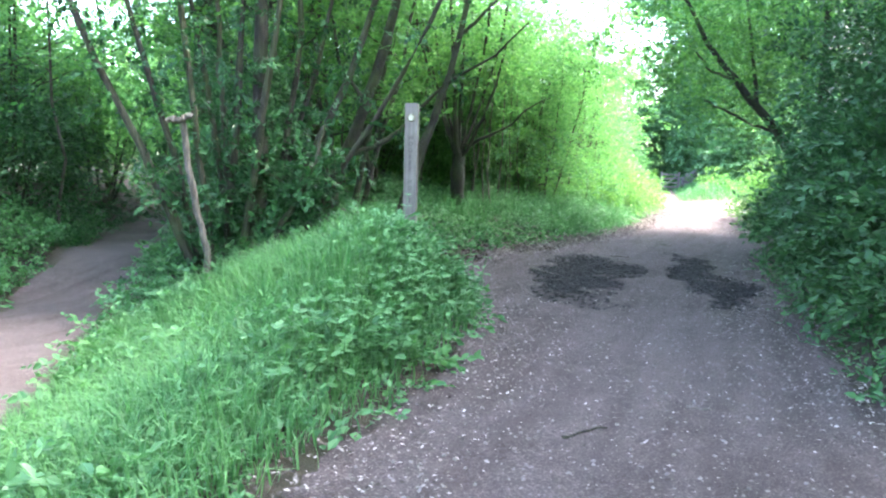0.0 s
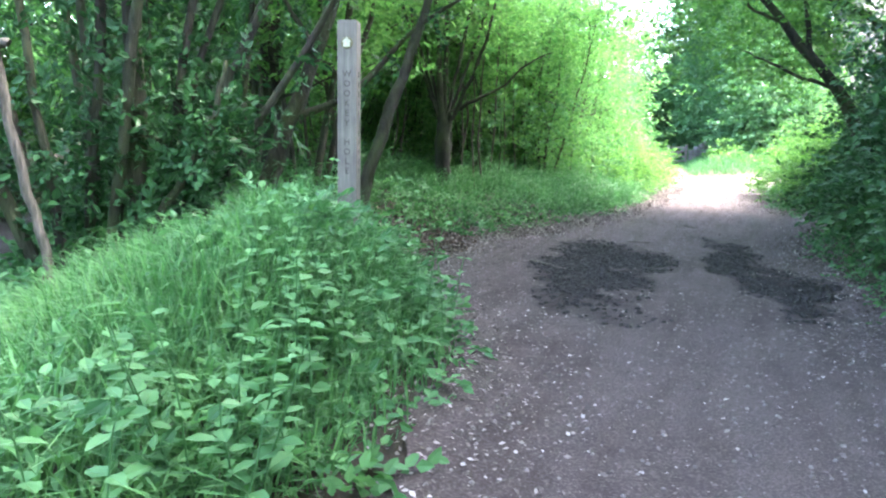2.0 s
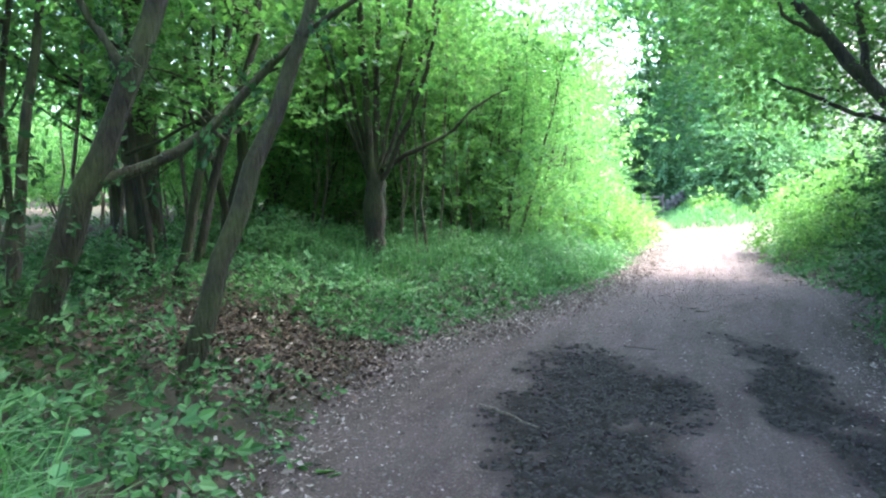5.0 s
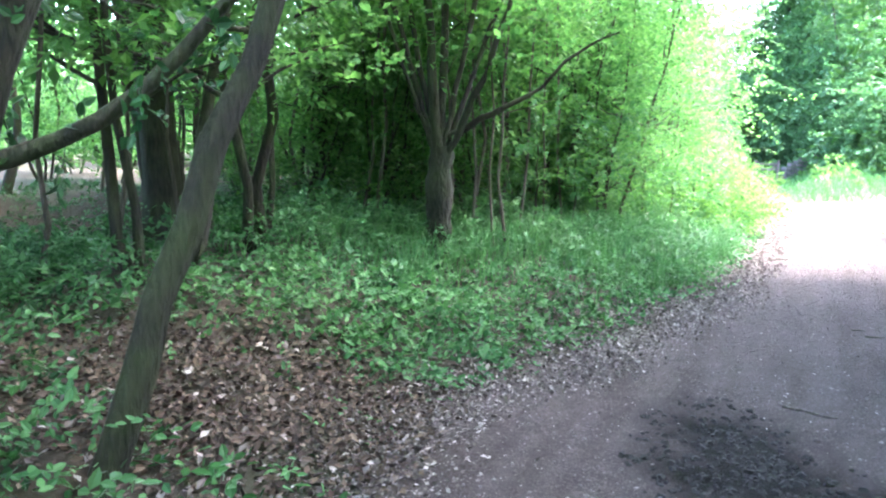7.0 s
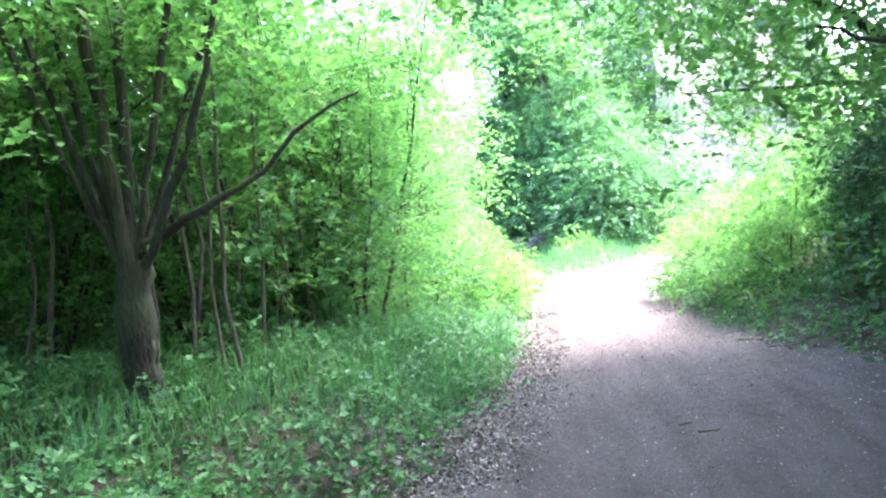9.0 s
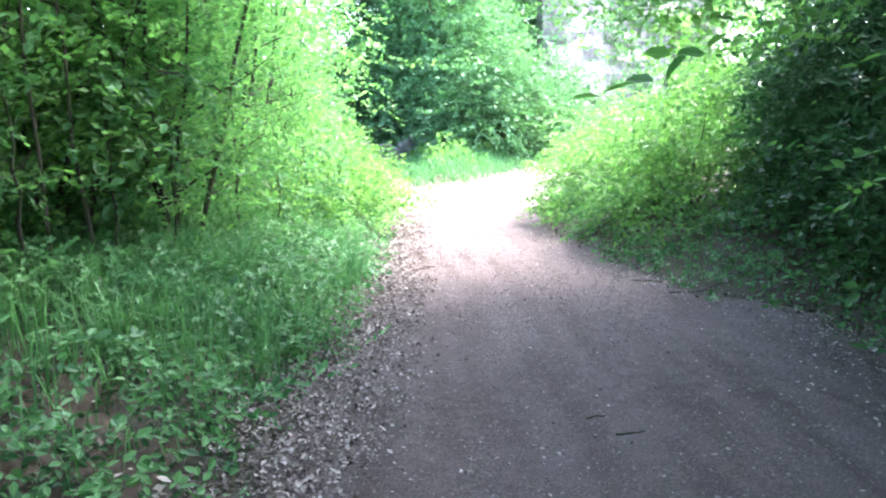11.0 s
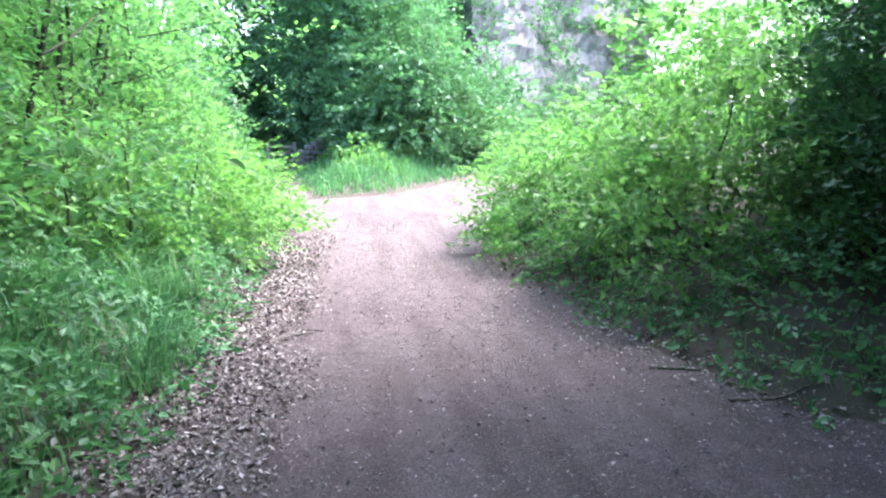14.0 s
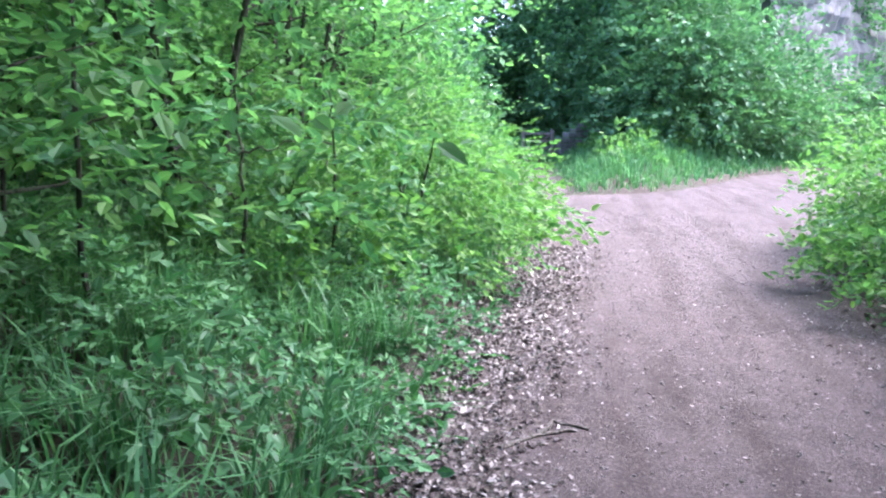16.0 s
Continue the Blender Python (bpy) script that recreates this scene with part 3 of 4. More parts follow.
for i, (at, size) in enumerate(FAR_BUSHES):
    bush("bush", at, size, int(110 * size[0] * size[2]), M_FAR, 0.16, B3, 120 + i, length=0.8, fine=False)


# ---- trees ----
def crown_places(rng, tips, n, reach):
    """Places for sprays, strewn round the tips of boughs."""
    t = np.asarray(tips)[rng.integers(0, len(tips), n)]
    return t + rng.normal(0, 1, (n, 3)) * np.asarray(reach)


def wood_tree(name, rng, tall, stems, low, n, label, leaf=0.09, mat=None, spread=1.6, fat=0.09, bark=None, far=False, layered=False):
    """A slim woodland tree: some stems from one foot, boughs, and a leafy crown from the height low upwards."""
    ob = thing(name, label=label, category="tree")
    limbs, tips = [], []
    for s in range(stems):
        a = rng.uniform(0, 2 * np.pi)
        out = rng.uniform(0.1, 0.28) * tall * (0.4 if stems == 1 else 1)
        foot = np.array((0.12 * np.cos(a) * (stems > 1), 0.12 * np.sin(a) * (stems > 1), -0.25))
        top = np.array((out * np.cos(a), out * np.sin(a), tall * rng.uniform(0.8, 1.0)))
        line = bend(rng, foot, top, 10, 0.035, 0)
        r = fat * rng.uniform(0.6, 1.1) * (1 - 0.8 * np.linspace(0, 1, 10)) * (1 if stems == 1 else 0.75)
        r[0] *= 1.35
        limbs.append((line, r))
        tips += list(line[-4:])
        for b in range(7):
            u = rng.uniform(low / tall * 0.75, 0.95)
            at = np.array([np.interp(u, np.linspace(0, 1, 10), line[:, c]) for c in range(3)])
            ab = rng.uniform(0, 2 * np.pi)
            end = at + np.array((np.cos(ab), np.sin(ab), rng.uniform(0.1, 0.7))) * spread * rng.uniform(0.6, 1.2)
            bl = bend(rng, at, end, 6, 0.06)
            limbs.append((bl, np.linspace(0.35, 0.08, 6) * fat * (1.1 - 0.6 * u)))
            tips += list(bl[2:])
    part_mesh("trunk", limbs_mesh("trunk", limbs, bark or M_BARK, 6), ob)
    p = crown_places(rng, tips, n, (1.0, 1.0, 0.6) if far else (0.5, 0.5, 0.35))
    p = p[p[:, 2] > low]
    part_mesh("crown", foliage("crown", rng, p, mat or M_LEAF, 12, 1.1 if far else 0.55, leaf, layered, 0.16 if layered else 0.3), ob)
    return ob


T1 = "slim woodland tree with a thin crooked trunk and light green leaves"
KINDS = [wood_tree("tree", np.random.default_rng(200 + i), tall, st, low, n, T1, spread=sp) for i, (tall, st, low, n, sp) in enumerate(
    [(8.0, 1, 2.2, 720, 1.9), (9.0, 3, 2.0, 900, 1.7), (7.0, 4, 1.8, 850, 1.5), (10.0, 1, 2.6, 950, 2.3)])]
rt = np.random.default_rng(5)
spots = [(-5.2, 10.0), (-1.5, 12.2), (-0.3, 13.9), (-2.6, 15.0), (0.6, 19.0), (0.2, 15.6), (-1.8, 18.8), (-1.2, 17.5), (2.6, 20.6), (0.2, 21.8), (-7.4, 16.0), (-6.4, 19.5),
         (4.0, 23.8), (1.8, 25.5), (-2.4, 22.4), (6.2, 27.6), (8.0, 30.0), (3.2, 29.5), (-0.8, 27.0), (-6.0, 22.0), (5.6, 33.5), (8.5, 36.5), (1.0, 33.0), (-4.5, 28.0),
         (-9.5, 9.6), (-8.0, 14.5), (-9.5, 18.0), (-9.4, 4.6), (-5.6, 1.0),
         (9.4, 11.0), (8.2, 6.0), (11.6, 13.4), (14.5, 13.0), (15.0, 10.0), (13.0, 8.0), (7.0, 2.0),
         (21.0, 46.0), (19.4, 38.2), (22.0, 40.2), (23.5, 44.0), (19.2, 43.0),
         (-3.5, -4.5), (5.2, -4.0), (0.5, -12.0), (-5.0, -9.0), (5.5, -9.5), (-8.0, -3.0), (9.0, -3.0)]
for i, (x, y) in enumerate(spots):
    m = Matrix.Translation((x, y, h1(x, y))) @ Matrix.Rotation(rt.uniform(0, 6.28), 4, "Z") @ Matrix.Diagonal((*([rt.uniform(0.85, 1.2)] * 3), 1))
    if i < len(KINDS):
        KINDS[i].matrix_basis = m
    else:
        ob = copy_thing(KINDS[i % len(KINDS)], m)
        ob.matrix_basis = m


def plant_out(kinds, spots, seed, low=0.85, high=1.2):
    """Sets copies of the kinds at the spots, each turned and sized a little differently."""
    r = np.random.default_rng(seed)
    for i, (x, y) in enumerate(spots):
        m = Matrix.Translation((x, y, h1(x, y))) @ Matrix.Rotation(r.uniform(0, 6.28), 4, "Z") @ Matrix.Diagonal((*([r.uniform(low, high)] * 3), 1))
        ob = kinds[i] if i < len(kinds) else copy_thing(kinds[i % len(kinds)], m)
        ob.matrix_basis = m


# leafy edge of the wood towards the clearing, thin poles inside it, tall trees beyond the clearing
EDGE = [wood_tree("hazel_tree", np.random.default_rng(600 + i), tall, 5, 0.5, 1250, "bright green hazel tree leafy down to the ground", 0.075, M_LEAF, 1.25, 0.05, layered=True) for i, tall in enumerate((5.0, 6.0))]
plant_out(EDGE, [(5.2, 20.4), (6.6, 23.6), (5.0, 22.6), (7.6, 26.0), (9.0, 28.6)], 61)
POLES = [wood_tree("sapling_pole", np.random.default_rng(620 + i), tall, 1, 2.6, 130, "thin bare woodland pole with a few leaves on top", 0.09, M_LEAF, 0.7, 0.034, M_POLE) for i, tall in enumerate((5.5, 6.5, 7.5))]
rp, poles = np.random.default_rng(62), []
while len(poles) < 60:
    x, y = rp.uniform(-5, 5), rp.uniform(11.5, 25)
    q = np.array([(x, y)])
    if left_of(x, y) and edge_distance(q)[0] > 1.9 and near_line(q, SIDE_PATH)[0] > 1.0:
        poles.append((x, y))
plant_out(POLES, poles, 63)
TALL = [wood_tree("tall_tree", np.random.default_rng(640 + i), tall, 2, 2.0, 1500, "tall light green tree beyond the clearing", 0.24, M_FAR, 3.6, 0.22, None, True) for i, tall in enumerate((15.0, 17.0))]
plant_out(TALL, [(20.6, 43.5), (22.8, 46.5), (25.0, 45.0), (28.0, 46.5), (31.5, 47.5), (5.0, 39.0)], 65, 0.95, 1.15)


# ---- waymark post ----
def letter_mesh(ch, size):
    """A raised letter from the built-in font, centred on its own middle."""
    cu = bpy.data.curves.new("letter", "FONT")
    cu.body, cu.size, cu.align_x, cu.align_y, cu.extrude = ch, size, "CENTER", "CENTER", 0.0012
    cu.offset = 0.0006
    tmp = new("letter", cu)
    me = bpy.data.meshes.new_from_object(tmp.evaluated_get(bpy.context.evaluated_depsgraph_get()))
    bpy.data.objects.remove(tmp)
    me.materials.clear()
    me.materials.append(M_INK)
    return me


def post():
    x, y = 0.528, 7.02
    z = h1(x, y)
    ob = thing("waymark_post", (x, y, z), "weathered square oak waymark post with cut letters", "post")
    ob.rotation_euler = (0, 0, radians(-12))
    bm = bmesh.new()
    top = 2.09 - z
    bmesh.ops.create_cube(bm, size=1, matrix=Matrix.Translation((0, 0, top / 2 - 0.2)) @ Matrix.Diagonal((0.125, 0.125, top + 0.4, 1)))
    bmesh.ops.bevel(bm, geom=bm.edges[:], offset=0.006, segments=2, affect="EDGES")
    shaft = part("shaft", bm, M_POST, ob)
    for i, ch in enumerate("WOOKEY HOLE"):
        if ch != " ":
            me = letter_mesh(ch, 0.054)
            le = part_mesh("letter", me, shaft, "dark cut letter")
            le.matrix_basis = pose(0, -0.063, top - 0.33 - 0.0605 * i, 90, 0, 0)
    rr = random.Random(4)
    for i in range(11):
        if i != 5:
            bm = bmesh.new()
            bmesh.ops.create_cube(bm, size=1, matrix=Matrix.Translation((0.0628, 0, top - 0.33 - 0.0605 * i)) @ Matrix.Diagonal((0.002, rr.uniform(0.022, 0.034), 0.035, 1)))
            part("mark", bm, M_INK, shaft, "dark unreadable cut mark")
    bm = bmesh.new()
    bmesh.ops.create_cone(bm, cap_ends=True, segments=28, radius1=0.038, radius2=0.035, depth=0.006, matrix=pose(0, -0.0655, top - 0.14, 90, 0, 0))
    badge = part("badge", bm, M_YELLOW, ob, "round dull olive waymark disc")
    bm = bmesh.new()
    vs = [bm.verts.new((bx, -0.0705, top - 0.14 + bz)) for bx, bz in ((-0.021, -0.026), (0.021, -0.026), (0.021, 0.005), (0.032, 0.005), (0, 0.035), (-0.032, 0.005), (-0.021, 0.005))]
    bm.faces.new(vs)
    part("arrow", bm, M_WHITE, badge, "white arrow")
    return ob


waymark = post()


# ---- added shade trees, and trees that stand out ----
def shade_tree(rng, label):
    """A tall added tree whose crown, mostly out of view, spreads over and shades the path."""
    ob = thing("tree", label=label, category="tree")
    line = bend(rng, (0, 0, -0.3), (0.3, 0.2, 11), 10, 0.02)
    limbs, tips = [(line, np.linspace(0.24, 0.04, 10))], list(line[-3:])
    for b in range(18):
        u = rng.uniform(0.38, 0.95)
        at = np.array([np.interp(u, np.linspace(0, 1, 10), line[:, c]) for c in range(3)])
        a, out = b * 2.4 + rng.normal(0, 0.3), rng.uniform(3.0, 5.2) * (1.25 - 0.6 * u)
        bl = bend(rng, at, at + np.array((np.cos(a) * out, np.sin(a) * out, rng.uniform(0.3, 1.6))), 8, 0.05, 0.3)
        limbs.append((bl, np.linspace(0.09, 0.012, 8)))
        tips += list(bl[2:])
    part_mesh("trunk", limbs_mesh("trunk", limbs, M_BARK, 7), ob)
    p = crown_places(rng, tips, 2000, (0.75, 0.75, 0.4))
    part_mesh("crown", foliage("crown", rng, p[p[:, 2] > 4.3], M_LEAF, 14, 0.8, 0.15, False, 0.25), ob)
    return ob


# added trees: their crowns overhead keep light off the path and wood floor
T2 = "tall added tree whose wide green crown shades the path and wood"
giants = [shade_tree(np.random.default_rng(300 + i), T2) for i in range(2)]
for i, (x, y) in enumerate([(7.6, 7.4), (9.4, 10.4), (5.6, 0.6), (4.6, -4.6), (12.6, 15.2), (-3.4, -3.6), (-0.5, -8.0), (9.4, 3.6), (-2.4, 11.9), (-1.0, 16.2)]):
    m = Matrix.Translation((x, y, h1(x, y))) @ Matrix.Rotation(1.7 * i, 4, "Z") @ Matrix.Scale(1.28 if i < 2 or i == 4 else 1.0, 4)
    ob = giants[i] if i < 2 else copy_thing(giants[i % 2], m)
    ob.matrix_basis = m


def set_tree(name, at, limbs, label, sprays=(), mat=None, seed=1, bark=None, ivy=0, leaf=0.08, split=False):
    """A tree from its limbs, each a list of places and its two end radii, in the world; sprays: (place, reach, count)."""
    rng = np.random.default_rng(seed)
    o = np.array((*at, h1(*at)))
    ob = thing(name, o, label, "tree")
    lines = []
    for pts, r0, r1 in limbs:
        p = np.asarray(pts, float) - o
        u, n = np.linspace(0, 1, len(p)), 14
        w = np.linspace(0, 1, n)
        q = np.stack([np.interp(w, u, p[:, c]) for c in range(3)], 1)
        for _ in range(2):
            q[1:-1] = (q[:-2] + 2 * q[1:-1] + q[2:]) / 4
        q[1:-1] += rng.normal(0, 0.012, (n - 2, 3))
        lines.append((q, np.linspace(r0, r1, n) * (1 + 0.08 * rng.normal(0, 1, n))))
    for run in ([[q] for q in lines] if split else [lines]):
        word = "stem" if split else "trunk"
        part_mesh(word, limbs_mesh(word, run, bark or M_BARK, 8), ob)
    if sprays:
        p = np.vstack([np.asarray(c) - o + rng.normal(0, 1, (n, 3)) * np.asarray(reach) for c, reach, n in sprays])
        part_mesh("crown", foliage("crown", rng, p, mat or M_LEAF, 12, 0.5, leaf, True, 0.3), ob)
    if ivy:
        c = np.vstack([q[rng.integers(0, 11, ivy // len(lines))] + rng.normal(0, 0.1, (ivy // len(lines), 3)) for q, r in lines])
        part_mesh("ivy", foliage("ivy", rng, c, M_IVY, 9, 0.22, 0.07, True, 0.8), ob, "dark ivy climbing the stems")
    return ob


set_tree("leaning_tree", (0.45, 11.0), [([(0.42, 10.95, 0.0), (0.62, 11.1, 0.8), (0.88, 11.2, 1.5), (1.2, 11.4, 2.4), (1.46, 11.45, 3.1), (1.75, 11.5, 4.6), (1.9, 11.7, 7.0)], 0.095, 0.03),
         ([(1.6, 11.45, 3.6), (2.2, 11.3, 4.2), (2.6, 11.0, 5.2)], 0.03, 0.01)],
         "slim dark tree leaning over the path's edge", [((1.8, 11.6, 6.0), (1.2, 1.2, 0.9), 260)], seed=21)
set_tree("leaning_tree", (-0.75, 11.1), [([(-0.75, 11.1, 0.0), (-0.5, 11.15, 0.9), (-0.23, 11.19, 1.64), (0.05, 11.25, 2.3), (0.33, 11.33, 3.04), (0.7, 11.4, 4.6), (0.8, 11.6, 7.0)], 0.13, 0.04),
         ([(-0.2, 11.2, 1.65), (0.2, 11.3, 1.78), (0.55, 11.35, 2.0), (0.9, 11.4, 2.35), (1.2, 11.45, 2.75), (1.6, 11.3, 3.0), (2.1, 11.1, 3.2), (2.5, 10.9, 3.7)], 0.05, 0.012),
         ([(0.1, 11.25, 2.4), (-0.3, 11.4, 3.0), (-0.5, 11.6, 4.2)], 0.04, 0.015), ([(-0.7, 11.1, 0.2), (-1.1, 11.3, 1.5), (-1.3, 11.4, 3.2), (-1.4, 11.5, 5.0)], 0.07, 0.03),
         ([(-0.8, 11.2, 0.2), (-0.85, 11.6, 1.6), (-0.7, 11.9, 3.4), (-0.6, 12.0, 5.5)], 0.06, 0.02)],
         "dark mossy tree with a long bough reaching sideways", [((0.4, 11.6, 5.6), (1.3, 1.2, 1.0), 260), ((-1.2, 11.6, 4.4), (0.8, 0.8, 0.8), 120)], seed=22, ivy=160)
set_tree("many_stemmed_tree", (2.2, 16.5), [([(2.2, 16.5, 0.4), (2.2, 16.5, 1.2), (2.22, 16.5, 1.9)], 0.16, 0.14)] +
         [([(2.2 + 0.03 * dx, 16.5, 1.75), (2.2 + 0.35 * dx, 16.5 + 0.2 * dy, 2.5), (2.2 + dx, 16.5 + dy, 4.3), (2.2 + 1.5 * dx, 16.5 + 1.6 * dy, 7.0)], r, 0.025) for dx, dy, r in
          [(-0.75, 0.2, 0.04), (-0.22, -0.2, 0.075), (0.1, 0.3, 0.06), (0.55, -0.1, 0.04), (0.95, 0.3, 0.035), (-0.5, 0.5, 0.04), (-0.95, -0.3, 0.03)]] +
         [([(2.3, 16.5, 2.0), (2.7, 16.3, 2.2), (3.2, 16.05, 2.45), (3.7, 15.85, 2.95), (4.1, 15.7, 3.1)], 0.045, 0.008), ([(2.25, 16.5, 1.7), (2.5, 16.2, 2.2), (2.9, 15.9, 3.3), (3.1, 15.8, 4.2)], 0.05, 0.02)],
         "dark tree whose short trunk splits into many upright stems", [((2.3, 16.6, 6.0), (1.5, 1.5, 1.2), 420), ((3.6, 16.2, 4.4), (0.9, 0.9, 0.7), 170)], seed=23)
# the highest spray is added out of view to shade the floor
set_tree("hazel_clump", (-1.45, 7.75), [([(-1.45 + fx, 7.75 + fy, 0.1), (-1.45 + fx + 0.3 * dx, 7.75 + fy + 0.3 * dy, 1.2), (-1.45 + fx + dx, 7.75 + fy + dy, 3.3), (-1.45 + 1.5 * dx, 7.75 + 1.5 * dy, 5.5)], r, 0.02) for fx, fy, dx, dy, r in
         [(-0.15, 0, -1.45, 0.1, 0.06), (-0.1, 0.1, -0.95, 0.3, 0.05), (0.35, 0.1, 0.1, 0.1, 0.14), (0.2, 0, 0.5, -0.1, 0.05), (0.4, 0.2, 1.3, 0.3, 0.06), (0.1, 0.2, -0.2, 0.4, 0.05), (0.3, 0.3, 0.9, 0.5, 0.04),
          (0.0, -0.1, -0.35, -0.1, 0.04), (0.5, 0.3, 0.35, 0.4, 0.05), (0.15, 0.3, -0.6, 0.6, 0.045), (0.55, 0.1, 1.9, 0.0, 0.035), (0.05, 0.05, 0.2, 0.2, 0.05)]] +
         [([(-1.0, 7.6, 0.5), (-0.5, 7.6, 1.3), (-0.35, 7.7, 1.9)], 0.035, 0.015), ([(-0.2, 7.9, 0.6), (-0.7, 7.8, 1.2), (-1.3, 7.7, 1.7)], 0.025, 0.01)],
         "clump of crowded hazel stems wrapped in ivy", [((-2.6, 8.0, 4.0), (1.0, 0.9, 0.7), 200), ((-1.2, 8.3, 4.6), (1.4, 1.0, 0.7), 300), ((0.3, 8.4, 4.6), (1.1, 0.9, 0.6), 200), ((1.0, 6.9, 6.6), (1.5, 1.4, 0.7), 240)], seed=24, ivy=1500, split=True)
set_tree("dead_stem", (-1.42, 7.35), [([(-1.42, 7.35, 0.15), (-1.55, 7.3, 0.9), (-1.68, 7.22, 1.88)], 0.036, 0.03), ([(-1.82, 7.2, 1.86), (-1.68, 7.2, 1.89), (-1.58, 7.2, 1.91)], 0.03, 0.028)],
         "pale dead stem with a broken top", bark=M_PALE, seed=25)
set_tree("arching_tree", (8.0, 12.0), [([(8.0, 12.0, 0.6), (7.7, 12.0, 1.5), (7.3, 12.0, 2.2), (6.9, 12.2, 2.75), (6.4, 12.5, 3.4), (6.0, 12.7, 4.1), (5.4, 13.0, 5.4)], 0.12, 0.025),
         ([(6.9, 12.2, 2.7), (6.85, 12.3, 3.4), (6.7, 12.4, 4.6)], 0.05, 0.02), ([(7.9, 12.0, 1.2), (8.2, 12.3, 2.6), (8.3, 12.5, 5.0)], 0.1, 0.05), ([(6.5, 12.4, 3.2), (6.0, 12.2, 3.3), (5.5, 12.0, 3.7)], 0.03, 0.01),
         ([(7.3, 12.0, 2.2), (6.9, 12.6, 2.5), (6.4, 13.2, 2.9)], 0.035, 0.01)],
         "dark tree arching out over the path", [((6.6, 13.0, 3.5), (0.9, 0.9, 0.55), 330), ((5.9, 12.8, 4.4), (1.0, 1.0, 0.6), 300), ((7.6, 13.4, 3.0), (0.8, 0.9, 0.6), 260), ((7.8, 12.0, 4.6), (1.0, 1.0, 0.7), 260)], seed=26, mat=M_BUSH)


set_tree("overhanging_tree", (12.3, 15.8), [([(12.3, 15.8, 0.6), (12.2, 15.9, 2.0), (11.6, 16.2, 3.6), (10.4, 16.6, 4.4), (9.2, 16.9, 4.9), (8.0, 17.1, 5.3)], 0.13, 0.03),
         ([(11.8, 16.1, 3.2), (11.2, 17.0, 3.4), (10.5, 17.7, 3.5), (9.7, 18.4, 3.6)], 0.05, 0.012), ([(12.2, 15.9, 1.8), (12.5, 16.3, 4.5), (12.4, 16.6, 7.5)], 0.1, 0.03), ([(10.4, 16.6, 4.4), (9.6, 16.0, 4.7), (8.8, 15.2, 4.9)], 0.04, 0.01)],
         "dark tree with leafy boughs hanging over the path", [((8.4, 16.6, 4.9), (1.1, 1.0, 0.55), 460), ((9.8, 17.4, 4.3), (0.9, 0.9, 0.5), 380), ((10.5, 17.8, 3.3), (0.6, 0.7, 0.3), 160), ((12.2, 16.4, 6.0), (1.2, 1.2, 0.9), 300), ((9.0, 15.3, 5.0), (0.9, 0.8, 0.4), 240)], seed=27, mat=M_BUSH)


# thin shrubs that fill the wood
def shrub(rng, tall, n, mat, label, low=0.3):
    ob = thing("shrub", label=label, category="shrub")
    limbs, tips = [], []
    for s in range(6):
        a = rng.uniform(0, 6.28)
        line = bend(rng, (0.1 * np.cos(a), 0.1 * np.sin(a), -0.15), (np.cos(a) * tall * 0.35, np.sin(a) * tall * 0.35, tall * rng.uniform(0.7, 1)), 8, 0.04)
        limbs.append((line, np.linspace(0.028, 0.006, 8)))
        tips += list(line[2:])
    part_mesh("stem", limbs_mesh("stem", limbs, M_BARK, 5), ob)
    p = crown_places(rng, tips, n, (0.45, 0.45, 0.3))
    part_mesh("leaves", foliage("leaves", rng, p[p[:, 2] > low], mat, 12, 0.5, 0.09, False, 0.3), ob)
    return ob


SH = [shrub(np.random.default_rng(400 + i), t, n, M_LEAF, "leafy green shrub under the trees", 0.35) for i, (t, n) in enumerate([(3.2, 560), (2.4, 440), (4.2, 750)])]
rs = np.random.default_rng(9)
spots, tries = [], 0
while len(spots) < 76 and tries < 6000:
    tries += 1
    x, y = rs.uniform(-13, 12), rs.uniform(4, 46)
    q = np.array([(x, y)])
    if left_of(x, y) and edge_distance(q)[0] > (3.6 if y > 12 else 4.4) and near_line(q, SIDE_PATH)[0] > 1.6 and not (-8 < x < -2.6 and y < 17.5) and all(math.hypot(x - a, y - b) > 1.5 for a, b in spots):
        spots.append((x, y))
while len(spots) < 100 and tries < 12000:
    tries += 1
    x, y = rs.uniform(4, 30), rs.uniform(-8, 44)
    q = np.array([(x, y)])
    if not left_of(x, y) and edge_distance(q)[0] > 4.2 and all(math.hypot(x - a, y - b) > 2 for a, b in spots):
        spots.append((x, y))
spots += [(2.9, 18.7), (3.9, 19.7), (1.2, 19.6), (4.3, 21.4), (0.2, 18.2), (2.2, 21.6)]
for i, (x, y) in enumerate(spots):
    m = Matrix.Translation((x, y, h1(x, y))) @ Matrix.Rotation(rs.uniform(0, 6.28), 4, "Z") @ Matrix.Diagonal((*([rs.uniform(0.8, 1.3)] * 3), 1))
    ob = SH[i] if i < 3 else copy_thing(SH[i % 3], m)
    ob.matrix_basis = m

# woods far off, all round
a = rs.uniform(0, 2 * np.pi, 9000)
r = rs.uniform(36, 52, 9000)
far = np.stack([6 + r * np.sin(a), 16 + r * np.cos(a)], 1)
p = np.column_stack([far, height(far[:, 0], far[:, 1]) + rs.uniform(0, 1, 9000) ** 1.2 * (6.5 + 2 * np.sin(a * 7) + 1.5 * np.sin(a * 23))])
p = p[edge_distance(far) > 3]
stuff("far_woods", foliage("far_woods", rs, p, M_LEAF, 14, 2.2, 0.6, False, 0.4), "dense green woods in the distance", "woods")


